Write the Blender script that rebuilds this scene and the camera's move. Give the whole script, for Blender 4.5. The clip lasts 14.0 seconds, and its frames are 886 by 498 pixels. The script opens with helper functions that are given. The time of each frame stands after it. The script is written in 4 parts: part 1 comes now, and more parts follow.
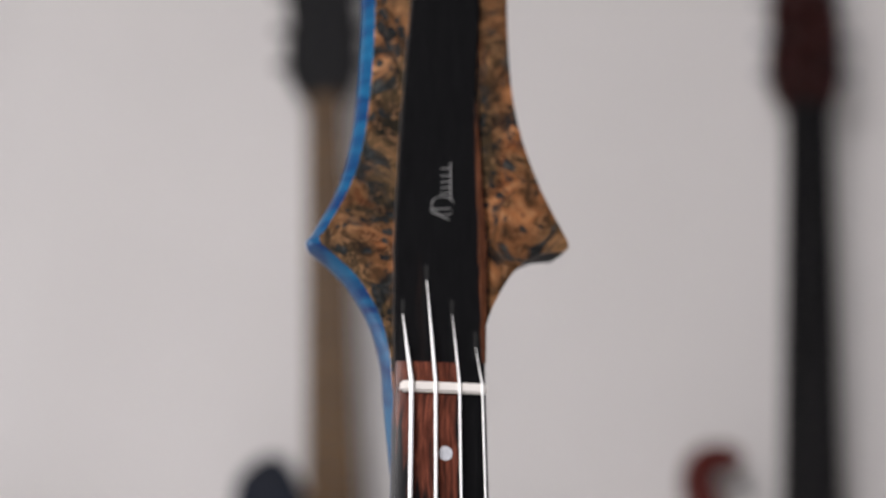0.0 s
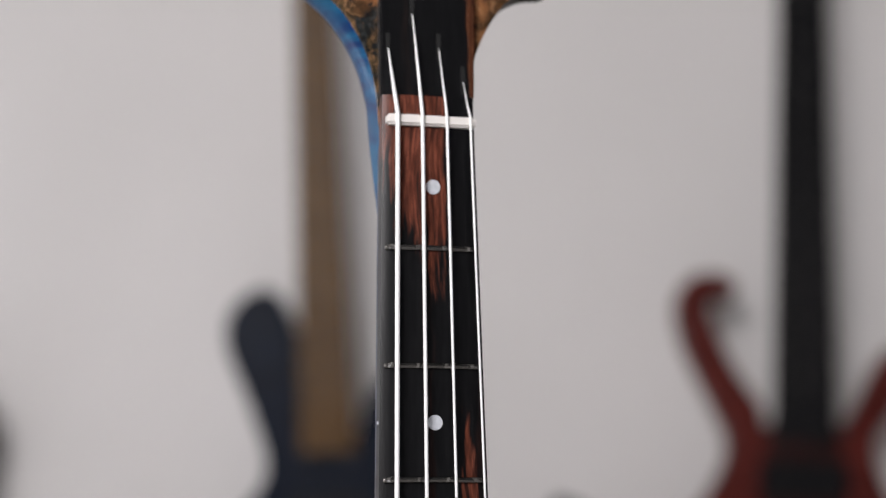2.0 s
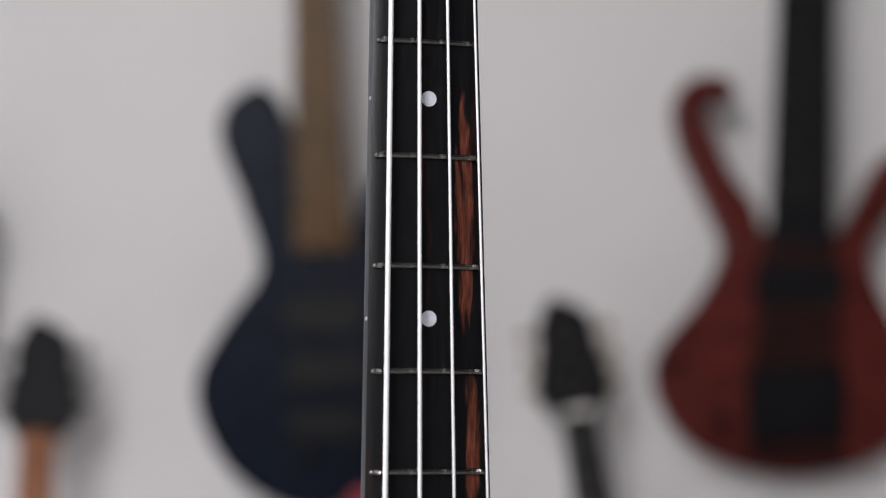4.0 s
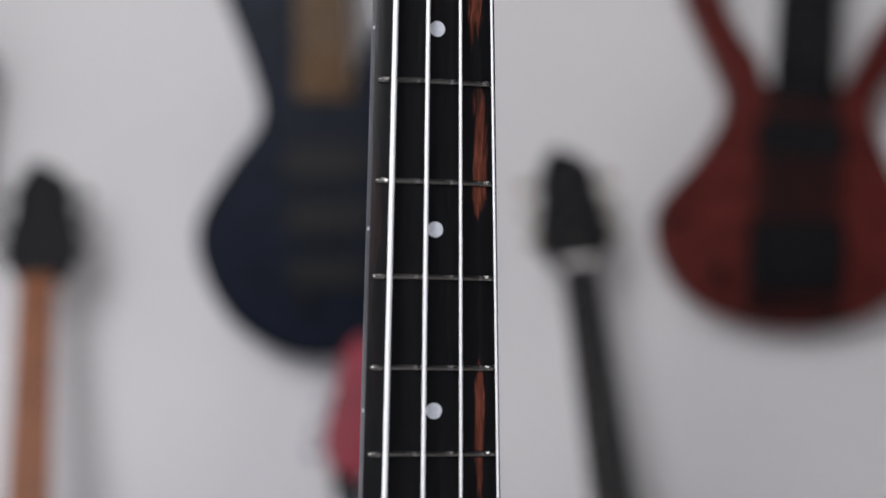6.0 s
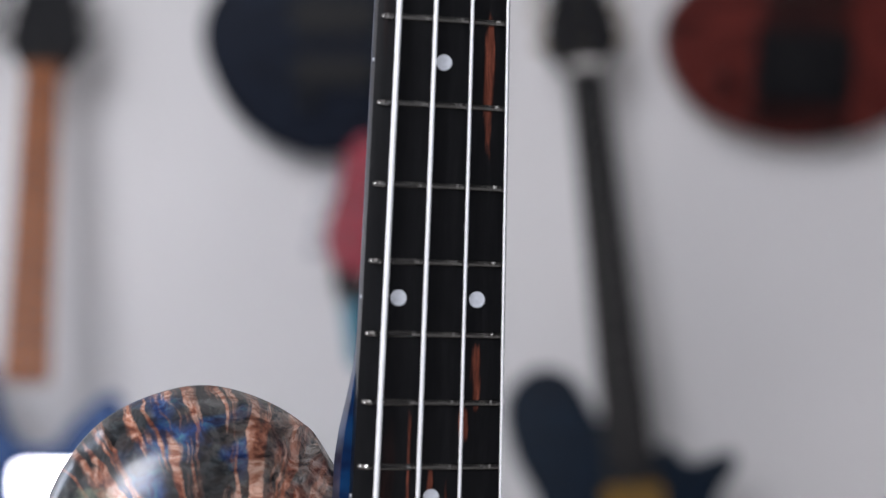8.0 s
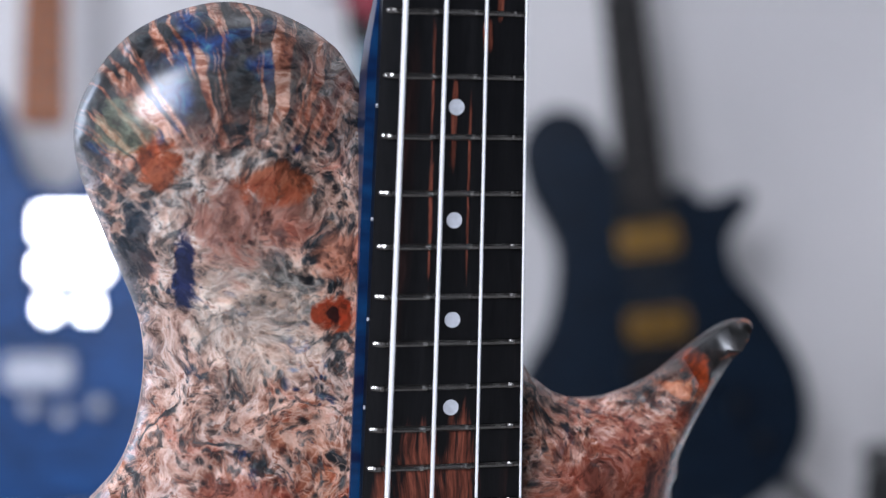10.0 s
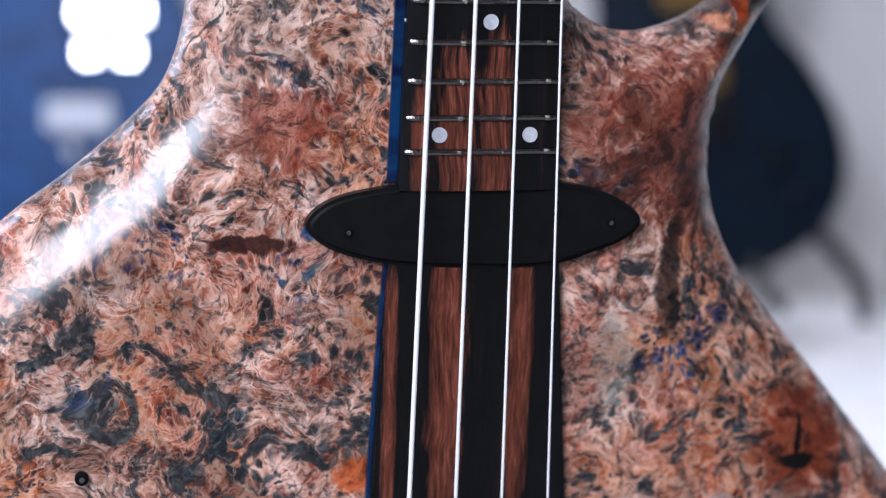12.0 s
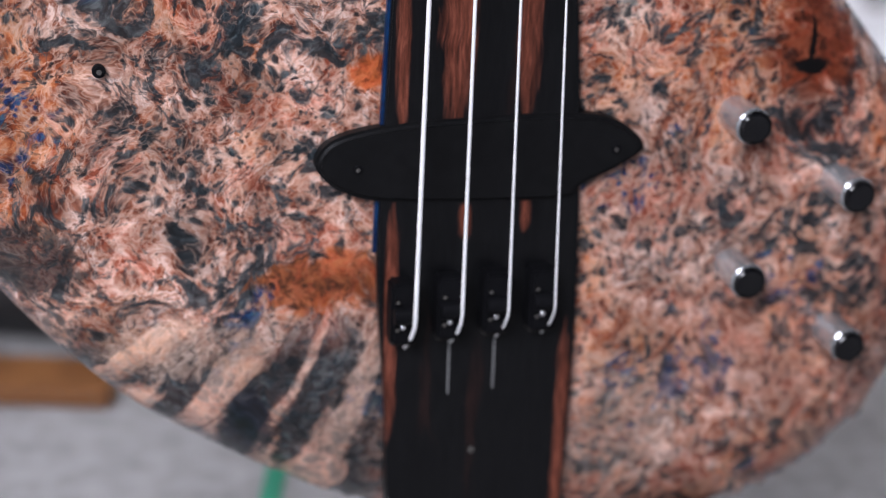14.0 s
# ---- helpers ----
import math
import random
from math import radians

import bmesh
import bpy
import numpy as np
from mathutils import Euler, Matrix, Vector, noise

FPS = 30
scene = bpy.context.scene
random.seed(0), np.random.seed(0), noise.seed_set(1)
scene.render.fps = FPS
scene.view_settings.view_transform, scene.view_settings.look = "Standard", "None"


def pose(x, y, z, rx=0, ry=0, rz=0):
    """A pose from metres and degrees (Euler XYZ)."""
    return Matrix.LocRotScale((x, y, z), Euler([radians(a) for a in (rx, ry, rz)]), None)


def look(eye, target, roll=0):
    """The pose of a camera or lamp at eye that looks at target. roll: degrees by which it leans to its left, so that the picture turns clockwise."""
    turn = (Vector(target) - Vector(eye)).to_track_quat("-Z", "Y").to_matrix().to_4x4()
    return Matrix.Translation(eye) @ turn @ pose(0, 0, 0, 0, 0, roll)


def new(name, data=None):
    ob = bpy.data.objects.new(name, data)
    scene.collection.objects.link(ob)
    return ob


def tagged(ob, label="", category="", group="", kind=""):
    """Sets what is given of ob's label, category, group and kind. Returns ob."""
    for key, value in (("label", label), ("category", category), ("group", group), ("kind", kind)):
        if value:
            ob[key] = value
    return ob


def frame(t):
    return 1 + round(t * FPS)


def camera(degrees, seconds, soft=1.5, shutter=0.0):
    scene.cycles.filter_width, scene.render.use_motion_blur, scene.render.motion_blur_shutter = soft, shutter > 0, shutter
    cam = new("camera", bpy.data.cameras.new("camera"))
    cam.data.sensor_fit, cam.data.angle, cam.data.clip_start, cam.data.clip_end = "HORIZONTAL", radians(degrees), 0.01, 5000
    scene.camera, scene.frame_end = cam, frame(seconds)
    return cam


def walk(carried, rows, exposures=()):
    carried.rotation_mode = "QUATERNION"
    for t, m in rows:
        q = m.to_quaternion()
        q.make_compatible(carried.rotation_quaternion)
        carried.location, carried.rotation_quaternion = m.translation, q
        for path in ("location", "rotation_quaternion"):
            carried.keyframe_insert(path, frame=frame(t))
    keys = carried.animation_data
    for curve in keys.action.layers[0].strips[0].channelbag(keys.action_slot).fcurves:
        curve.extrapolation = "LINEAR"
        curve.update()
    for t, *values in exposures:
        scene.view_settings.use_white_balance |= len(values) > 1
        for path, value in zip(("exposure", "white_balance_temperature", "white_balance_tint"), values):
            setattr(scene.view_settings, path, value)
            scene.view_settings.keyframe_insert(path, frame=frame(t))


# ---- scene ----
cam = camera(27.60, 14.0, 1.2)
PATH = [
    (0, (-0.0036, -0.7117, 0.8669), (0.0046, 1.2187, 1.3900), -0.39),
    (0.5, (-0.0056, -0.7035, 0.8551), (0.0040, 1.2357, 1.3445), -0.56),
    (1, (-0.0088, -0.6951, 0.8419), (0.0140, 1.2529, 1.2941), -0.62),
    (1.5, (-0.0053, -0.6837, 0.8267), (0.0132, 1.2691, 1.2581), -0.98),
    (2, (-0.0020, -0.6822, 0.8140), (0.0129, 1.2785, 1.2083), -1.04),
    (2.5, (0.0006, -0.6781, 0.8013), (0.0130, 1.2892, 1.1616), -0.93),
    (3, (-0.0002, -0.6724, 0.7859), (0.0134, 1.3005, 1.1141), -0.96),
    (3.5, (-0.0048, -0.6624, 0.7672), (0.0189, 1.3144, 1.0700), -0.83),
    (4, (-0.0017, -0.6566, 0.7497), (0.0152, 1.3292, 0.9871), -0.38),
    (4.2, (0.0017, -0.6557, 0.7493), (0.0080, 1.3342, 0.9496), -0.55),
    (6.3, (-0.0058, -0.6442, 0.6684), (0.0150, 1.3519, 0.7907), 0.67),
    (6.5, (-0.0059, -0.6443, 0.6640), (0.0145, 1.3527, 0.7701), 0.90),
    (7, (-0.0046, -0.6408, 0.6400), (0.0110, 1.3569, 0.7357), 1.41),
    (7.2, (-0.0068, -0.6409, 0.6334), (0.0127, 1.3577, 0.7058), 2.01),
    (9.3, (-0.0061, -0.6464, 0.5509), (0.0106, 1.3493, 0.4216), 1.57),
    (9.5, (-0.0067, -0.6467, 0.5474), (0.0073, 1.3466, 0.3851), 1.58),
    (10, (-0.0100, -0.6488, 0.5315), (0.0057, 1.3388, 0.3092), 1.49),
    (10.5, (-0.0079, -0.6521, 0.5158), (-0.0044, 1.3316, 0.2603), 1.69),
    (11, (-0.0093, -0.6558, 0.4982), (-0.0070, 1.3186, 0.1794), 1.53),
    (11.5, (-0.0113, -0.6596, 0.4825), (-0.0123, 1.3045, 0.1053), 1.52),
    (12, (-0.0091, -0.6676, 0.4593), (-0.0278, 1.2869, 0.0356), 1.91),
    (12.5, (-0.0058, -0.6714, 0.4480), (-0.0283, 1.2660, -0.0478), 1.80),
    (13, (-0.0036, -0.6755, 0.4338), (-0.0376, 1.2411, -0.1366), 1.77),
    (13.5, (-0.0105, -0.6820, 0.4112), (-0.0294, 1.2257, -0.1891), 1.69),
    (14, (-0.0109, -0.6817, 0.4113), (-0.0262, 1.1865, -0.3026), 1.84),
]
walk(cam, [(t, look(e, a, r)) for t, e, a, r in PATH], [(0, -0.38, 7300, 17), (4, -0.45, 7100, 15), (7, -0.28, 6750, 15), (9.5, -0.12, 6450, 15), (11, 0.0, 6000, 17), (12.5, 0.04, 6250, 17), (14, 0.10, 6450, 18)])

# ---------- focus ----------
cam.data.dof.use_dof = True
cam.data.dof.focus_distance = 0.672
cam.data.dof.aperture_fstop = 4.3

# ---------- world and light ----------
world = bpy.data.worlds.new("sky")
scene.world = world
world.use_nodes = True
wn = world.node_tree.nodes
sky = wn.new("ShaderNodeTexSky")
sky.sky_type = "NISHITA"
sky.sun_disc = False
sky.sun_elevation = radians(40)
sky.sun_rotation = radians(250)
wn["Background"].inputs["Strength"].default_value = 0.12
world.node_tree.links.new(sky.outputs[0], wn["Background"].inputs["Color"])

FLOOR = -0.068
WALL_Y = 1.52


def area(name, at, target, sx, sy, power, color):
    d = bpy.data.lights.new(name, "AREA")
    d.shape, d.size, d.size_y, d.energy, d.color = "RECTANGLE", sx, sy, power, color
    ob = new(name, d)
    ob.matrix_world = look(at, target)
    return ob


# daylight in the window opening behind the camera, and two added fill lights
area("window_light", (-1.1, -2.56, 2.15), (-1.0, 0.0, 1.2), 1.4, 1.6, 160, (0.86, 0.92, 1.0))
# low left fill in a made-up doorway, lifts floor, wall foot and edges
area("left_fill_light", (-2.27, 1.08, 0.85), (0.3, 1.2, -0.05), 0.7, 1.4, 22, (0.72, 0.83, 1.0))
# overhead fill without a fixture, spread narrow to brighten only the far floor
lamp = area("floor_fill_light", (0.2, 1.08, 3.15), (0.2, 1.10, 0), 2.4, 0.4, 10, (0.92, 0.95, 1.0))
lamp.data.spread = radians(46)


# ---------- materials ----------
class Mat:
    """A small builder of node materials."""

    def __init__(self, name):
        self.m = bpy.data.materials.new(name)
        self.m.use_nodes = True
        self.t = self.m.node_tree
        self.b = self.t.nodes["Principled BSDF"]
        self.coord = self.t.nodes.new("ShaderNodeTexCoord").outputs["Object"]

    def link(self, a, b):
        self.t.links.new(a, b)

    def scaled(self, s, vec=None, rot=(0, 0, 0)):
        n = self.t.nodes.new("ShaderNodeMapping")
        n.inputs["Scale"].default_value = s if hasattr(s, "__len__") else (s, s, s)
        n.inputs["Rotation"].default_value = rot
        self.link(vec or self.coord, n.inputs["Vector"])
        return n.outputs[0]

    def noise(self, scale, detail=4, rough=0.55, distort=0.0, vec=None, out="Fac"):
        n = self.t.nodes.new("ShaderNodeTexNoise")
        n.inputs["Scale"].default_value = scale
        n.inputs["Detail"].default_value = detail
        n.inputs["Roughness"].default_value = rough
        n.inputs["Distortion"].default_value = distort
        self.link(vec or self.coord, n.inputs["Vector"])
        return n.outputs[out]

    def voronoi(self, scale, vec=None, feature="F1", out="Distance"):
        n = self.t.nodes.new("ShaderNodeTexVoronoi")
        n.feature = feature
        n.inputs["Scale"].default_value = scale
        self.link(vec or self.coord, n.inputs["Vector"])
        return n.outputs[out]

    def ramp(self, fac, stops, smooth=False):
        n = self.t.nodes.new("ShaderNodeValToRGB")
        r = n.color_ramp
        if smooth:
            r.interpolation = "EASE"
        while len(r.elements) < len(stops):
            r.elements.new(0.5)
        for e, (p, c) in zip(r.elements, stops):
            e.position = p
            e.color = (c, c, c, 1) if isinstance(c, (int, float)) else (*c, 1)
        self.link(fac, n.inputs[0])
        return n.outputs[0]

    def mix(self, fac, a, b, blend="MIX"):
        n = self.t.nodes.new("ShaderNodeMix")
        n.data_type, n.blend_type = "RGBA", blend
        for k, v in ((0, fac), (6, a), (7, b)):
            if isinstance(v, bpy.types.NodeSocket):
                self.link(v, n.inputs[k])
            elif k == 0:
                n.inputs[0].default_value = v
            else:
                n.inputs[k].default_value = (*v, 1) if len(v) == 3 else v
        return n.outputs[2]

    def math(self, op, a, b=0.0):
        n = self.t.nodes.new("ShaderNodeMath")
        n.operation = op
        for k, v in enumerate((a, b)):
            if isinstance(v, bpy.types.NodeSocket):
                self.link(v, n.inputs[k])
            else:
                n.inputs[k].default_value = v
        return n.outputs[0]

    def axis(self, name, vec=None):
        n = self.t.nodes.new("ShaderNodeSeparateXYZ")
        self.link(vec or self.coord, n.inputs[0])
        return n.outputs[name]

    def warp(self, scale, amount, detail=3, vec=None):
        """The coordinates pushed about by a coloured noise."""
        n = self.noise(scale, detail, 0.6, 0, vec, "Color")
        a = self.t.nodes.new("ShaderNodeVectorMath")
        a.operation = "SUBTRACT"
        self.link(n, a.inputs[0])
        a.inputs[1].default_value = (0.5, 0.5, 0.5)
        b = self.t.nodes.new("ShaderNodeVectorMath")
        b.operation = "SCALE"
        self.link(a.outputs[0], b.inputs[0])
        b.inputs["Scale"].default_value = amount
        c = self.t.nodes.new("ShaderNodeVectorMath")
        c.operation = "ADD"
        self.link(vec or self.coord, c.inputs[0])
        self.link(b.outputs[0], c.inputs[1])
        return c.outputs[0]

    def bump(self, height, strength, distance=0.001):
        n = self.t.nodes.new("ShaderNodeBump")
        n.inputs["Strength"].default_value = strength
        n.inputs["Distance"].default_value = distance
        self.link(height, n.inputs["Height"])
        self.link(n.outputs[0], self.b.inputs["Normal"])

    def set(self, color=None, rough=None, metal=None, coat=None, coat_rough=None):
        for key, v in (("Base Color", color), ("Roughness", rough), ("Metallic", metal), ("Coat Weight", coat), ("Coat Roughness", coat_rough)):
            if v is None:
                continue
            if isinstance(v, bpy.types.NodeSocket):
                self.link(v, self.b.inputs[key])
            else:
                self.b.inputs[key].default_value = (*v, 1) if hasattr(v, "__len__") else v
        return self


def plain(name, color, rough=0.4, metal=0.0, coat=0.0, vary=0.15, scale=40, bump=0.0):
    m = Mat(name)
    n = m.noise(scale, 5)
    dark = tuple(c * (1 - vary) for c in color)
    light = tuple(min(1, c * (1 + vary)) for c in color)
    m.set(m.ramp(n, [(0.3, dark), (0.7, light)]), m.math("ADD", m.math("MULTIPLY", n, 0.15), max(0.02, rough - 0.07)), metal, coat, 0.06)
    if bump:
        m.bump(m.noise(scale * 12, 4), bump, 0.0005)
    return m.m


def radial(m, cx, cz, vec, across, along, lo, hi):
    """Streaks that fan out from a centre in the wood's face: 0 to 1."""
    x = m.math("SUBTRACT", m.axis("X", vec), cx)
    z = m.math("SUBTRACT", m.axis("Z", vec), cz)
    ang = m.math("ARCTAN2", z, x)
    r = m.math("SQRT", m.math("ADD", m.math("MULTIPLY", x, x), m.math("MULTIPLY", z, z)))
    c = m.t.nodes.new("ShaderNodeCombineXYZ")
    m.link(m.math("MULTIPLY", ang, across), c.inputs[0])
    m.link(m.math("MULTIPLY", r, along), c.inputs[1])
    n = m.noise(1.0, 3, 0.55, 0.5, c.outputs[0])
    return m.ramp(n, [(lo, 0.0), (hi, 1.0)]), r


def burl(name, head=False):
    """Stabilised burl: curled salmon and cream fibres with rounded slate and blue resin voids, under a gloss finish."""
    m = Mat(name)
    w = m.warp(20, 0.026, 2)
    wf = m.warp(85, 0.0075, 3, w)
    soft = m.warp(45, 0.010, 3)
    zone = m.noise(15, 2, 0.5, 0, w)
    big = m.noise(9, 2, 0.5, 0, w)
    hue = m.noise(24, 3, 0.55, 0.5, w)
    fib = m.noise(66, 5, 0.6, 1.4, wf)
    b = m.noise(210, 4, 0.6, 0.8, wf)
    dens = m.noise(30, 3, 0.6, 0.6, w)

    def voids(scale, lo, gain):
        """Rounded voids, thick where the density is high: about 0.5 on their rim, more inside."""
        thr = m.math("MULTIPLY", m.math("SUBTRACT", dens, lo), gain)
        v = m.math("ADD", m.voronoi(scale, wf), m.math("MULTIPLY", m.math("SUBTRACT", b, 0.5), 0.35))
        return m.math("ADD", m.math("SUBTRACT", thr, v), 0.5)

    def line(scale, distort, width, amount):
        """Thin curling lines."""
        d = m.math("ABSOLUTE", m.math("SUBTRACT", m.noise(scale, 2, 0.5, distort, wf), 0.5))
        return m.ramp(d, [(0.0, amount), (width, 0.0)])

    slate = m.ramp(b, [(0.34, (0.008, 0.013, 0.018)), (0.50, (0.042, 0.058, 0.068)), (0.66, (0.15, 0.175, 0.18))])
    blue = m.ramp(b, [(0.36, (0.004, 0.020, 0.10)), (0.54, (0.015, 0.10, 0.28)), (0.7, (0.06, 0.25, 0.33))])
    rust = m.ramp(fib, [(0.32, (0.16, 0.035, 0.012)), (0.44, (0.42, 0.12, 0.035)), (0.54, (0.62, 0.24, 0.09)), (0.68, (0.76, 0.44, 0.28))])
    if head:
        tan = m.ramp(fib, [(0.32, (0.05, 0.025, 0.012)), (0.44, (0.22, 0.11, 0.05)), (0.54, (0.42, 0.20, 0.095)), (0.66, (0.56, 0.31, 0.17))])
        olive = m.ramp(fib, [(0.34, (0.020, 0.018, 0.012)), (0.48, (0.09, 0.065, 0.036)), (0.58, (0.22, 0.14, 0.075)), (0.68, (0.34, 0.20, 0.11))])
        base = m.mix(m.ramp(zone, [(0.44, 0.0), (0.56, 1.0)]), olive, tan)
        base = m.mix(m.ramp(hue, [(0.55, 0.0), (0.66, 0.5)]), base, rust)
        base = m.mix(line(90, 2.0, 0.025, 0.6), base, (0.58, 0.34, 0.20))
        dark = m.mix(0.35, slate, (0.016, 0.012, 0.008))
        base = m.mix(m.ramp(voids(170, 0.36, 1.7), [(0.46, 0.0), (0.56, 0.95)]), base, dark)
        base = m.mix(m.ramp(m.noise(46, 4, 0.62, 1.3, wf), [(0.52, 0.0), (0.60, 0.92)]), base, dark)
    else:
        warm = m.ramp(fib, [(0.30, (0.06, 0.03, 0.025)), (0.39, (0.24, 0.085, 0.05)), (0.46, (0.44, 0.20, 0.13)), (0.52, (0.62, 0.37, 0.29)), (0.58, (0.86, 0.66, 0.58)), (0.63, (0.38, 0.14, 0.075)), (0.70, (0.60, 0.34, 0.25))])
        pale = m.ramp(fib, [(0.30, (0.04, 0.05, 0.06)), (0.40, (0.24, 0.20, 0.17)), (0.48, (0.48, 0.42, 0.37)), (0.55, (0.86, 0.80, 0.73)), (0.61, (0.42, 0.27, 0.20)), (0.67, (0.16, 0.18, 0.19)), (0.72, (0.6, 0.5, 0.42))])
        z = m.axis("Z", w)
        up = m.math("MULTIPLY", m.ramp(m.math("ADD", m.math("MULTIPLY", z, 6.0), 4.1), [(0.0, 0.0), (1.0, 1.0)]), m.ramp(m.math("SUBTRACT", 0.4, m.math("MULTIPLY", m.axis("X", w), 14.0)), [(0.0, 0.0), (1.0, 1.0)]))
        palemask = m.math("ADD", m.math("MULTIPLY", up, 0.85), m.ramp(big, [(0.55, 0.0), (0.70, 0.55)]))
        base = m.mix(m.ramp(palemask, [(0.2, 0.0), (0.8, 0.9)]), warm, pale)
        base = m.mix(m.math("MULTIPLY", m.ramp(zone, [(0.485, 0.0), (0.59, 0.85)]), m.math("SUBTRACT", 1.0, m.math("MULTIPLY", up, 0.7))), base, rust)
        brick = m.mix(1.0, warm, (0.86, 0.52, 0.42), "MULTIPLY")
        base = m.mix(m.ramp(m.noise(33, 3, 0.55, 0.8, w), [(0.51, 0.0), (0.61, 0.8)]), base, brick)
        # pale curling fibres, coarse and fine
        base = m.mix(line(56, 2.2, 0.065, 0.5), base, (0.80, 0.55, 0.44))
        base = m.mix(line(115, 1.8, 0.055, 0.36), base, (0.82, 0.63, 0.53))
        resin = m.mix(m.ramp(hue, [(0.57, 0.0), (0.63, 0.9)]), slate, blue)
        # round voids with a pale rim, and larger torn ones
        for v in (voids(115, 0.37, 1.75), voids(230, 0.41, 1.9)):
            base = m.mix(m.ramp(v, [(0.28, 0.0), (0.38, 0.4), (0.45, 0.0)]), base, (0.72, 0.52, 0.42))
            base = m.mix(m.ramp(v, [(0.42, 0.0), (0.62, 0.9)]), base, resin)
        torn = m.noise(42, 5, 0.62, 1.6, wf)
        base = m.mix(m.ramp(torn, [(0.545, 0.0), (0.62, 0.9)]), base, resin)
        veil = m.noise(120, 4, 0.6, 1.8, wf)
        base = m.mix(m.ramp(veil, [(0.53, 0.0), (0.64, 0.75)]), base, slate)
        # radiating dark streaks on the horn
        st, r = radial(m, -0.072, -0.546, soft, 15.0, 22.0, 0.42, 0.50)
        keep = m.math("MULTIPLY", m.ramp(m.math("MULTIPLY", m.math("SUBTRACT", r, 0.034), 45.0), [(0.0, 0.0), (1.0, 1.0)]), m.ramp(m.math("ADD", m.math("MULTIPLY", m.axis("Z"), 20.0), 11.0), [(0.0, 0.0), (1.0, 1.0)]))
        keep = m.math("MULTIPLY", keep, m.ramp(m.math("MULTIPLY", m.math("ADD", m.axis("X"), 0.035), -25.0), [(0.0, 0.45), (1.0, 1.0)]))
        base = m.mix(m.math("MULTIPLY", keep, 0.92), base, m.mix(st, m.mix(0.12, m.mix(1.0, warm, (0.85, 0.8, 0.75), "MULTIPLY"), rust), m.mix(m.ramp(hue, [(0.55, 0.0), (0.63, 0.85)]), m.mix(0.5, slate, (0.02, 0.02, 0.02)), blue)))
        # slanting pale tongues with dark between, low on the long side
        st, r = radial(m, 0.02, -0.70, soft, 14.0, 9.0, 0.45, 0.51)
        low = m.math("MULTIPLY", m.ramp(m.math("MULTIPLY", m.math("ADD", m.axis("Z"), 0.865), -30.0), [(0.0, 0.0), (1.0, 1.0)]), m.ramp(m.math("MULTIPLY", m.axis("X"), -20.0), [(0.5, 0.0), (1.0, 0.9)]))
        base = m.mix(m.math("MULTIPLY", m.math("SUBTRACT", 1.0, st), m.math("MULTIPLY", low, 0.55)), base, (0.80, 0.60, 0.50))
        base = m.mix(m.math("MULTIPLY", st, low), base, slate)
        # stained dark bands across the small horn
        st, r = radial(m, 0.06, -0.64, soft, 9.0, 60.0, 0.40, 0.46)
        tip = m.math("MULTIPLY", m.ramp(m.math("MULTIPLY", m.math("SUBTRACT", m.axis("X"), 0.075), 30.0), [(0.0, 0.0), (1.0, 0.95)]), m.ramp(m.math("MULTIPLY", m.math("ADD", m.axis("Z"), 0.625), 30.0), [(0.0, 0.0), (1.0, 1.0)]))
        base = m.mix(tip, base, m.mix(st, rust, (0.03, 0.03, 0.03)))
        # single knots, eyes and stained patches, in millimetres
        fz = m.math("MULTIPLY", m.math("SUBTRACT", m.noise(140, 4, 0.6, 0.8, wf), 0.5), 2.6)
        sx, sz = m.axis("X", soft), m.axis("Z", soft)
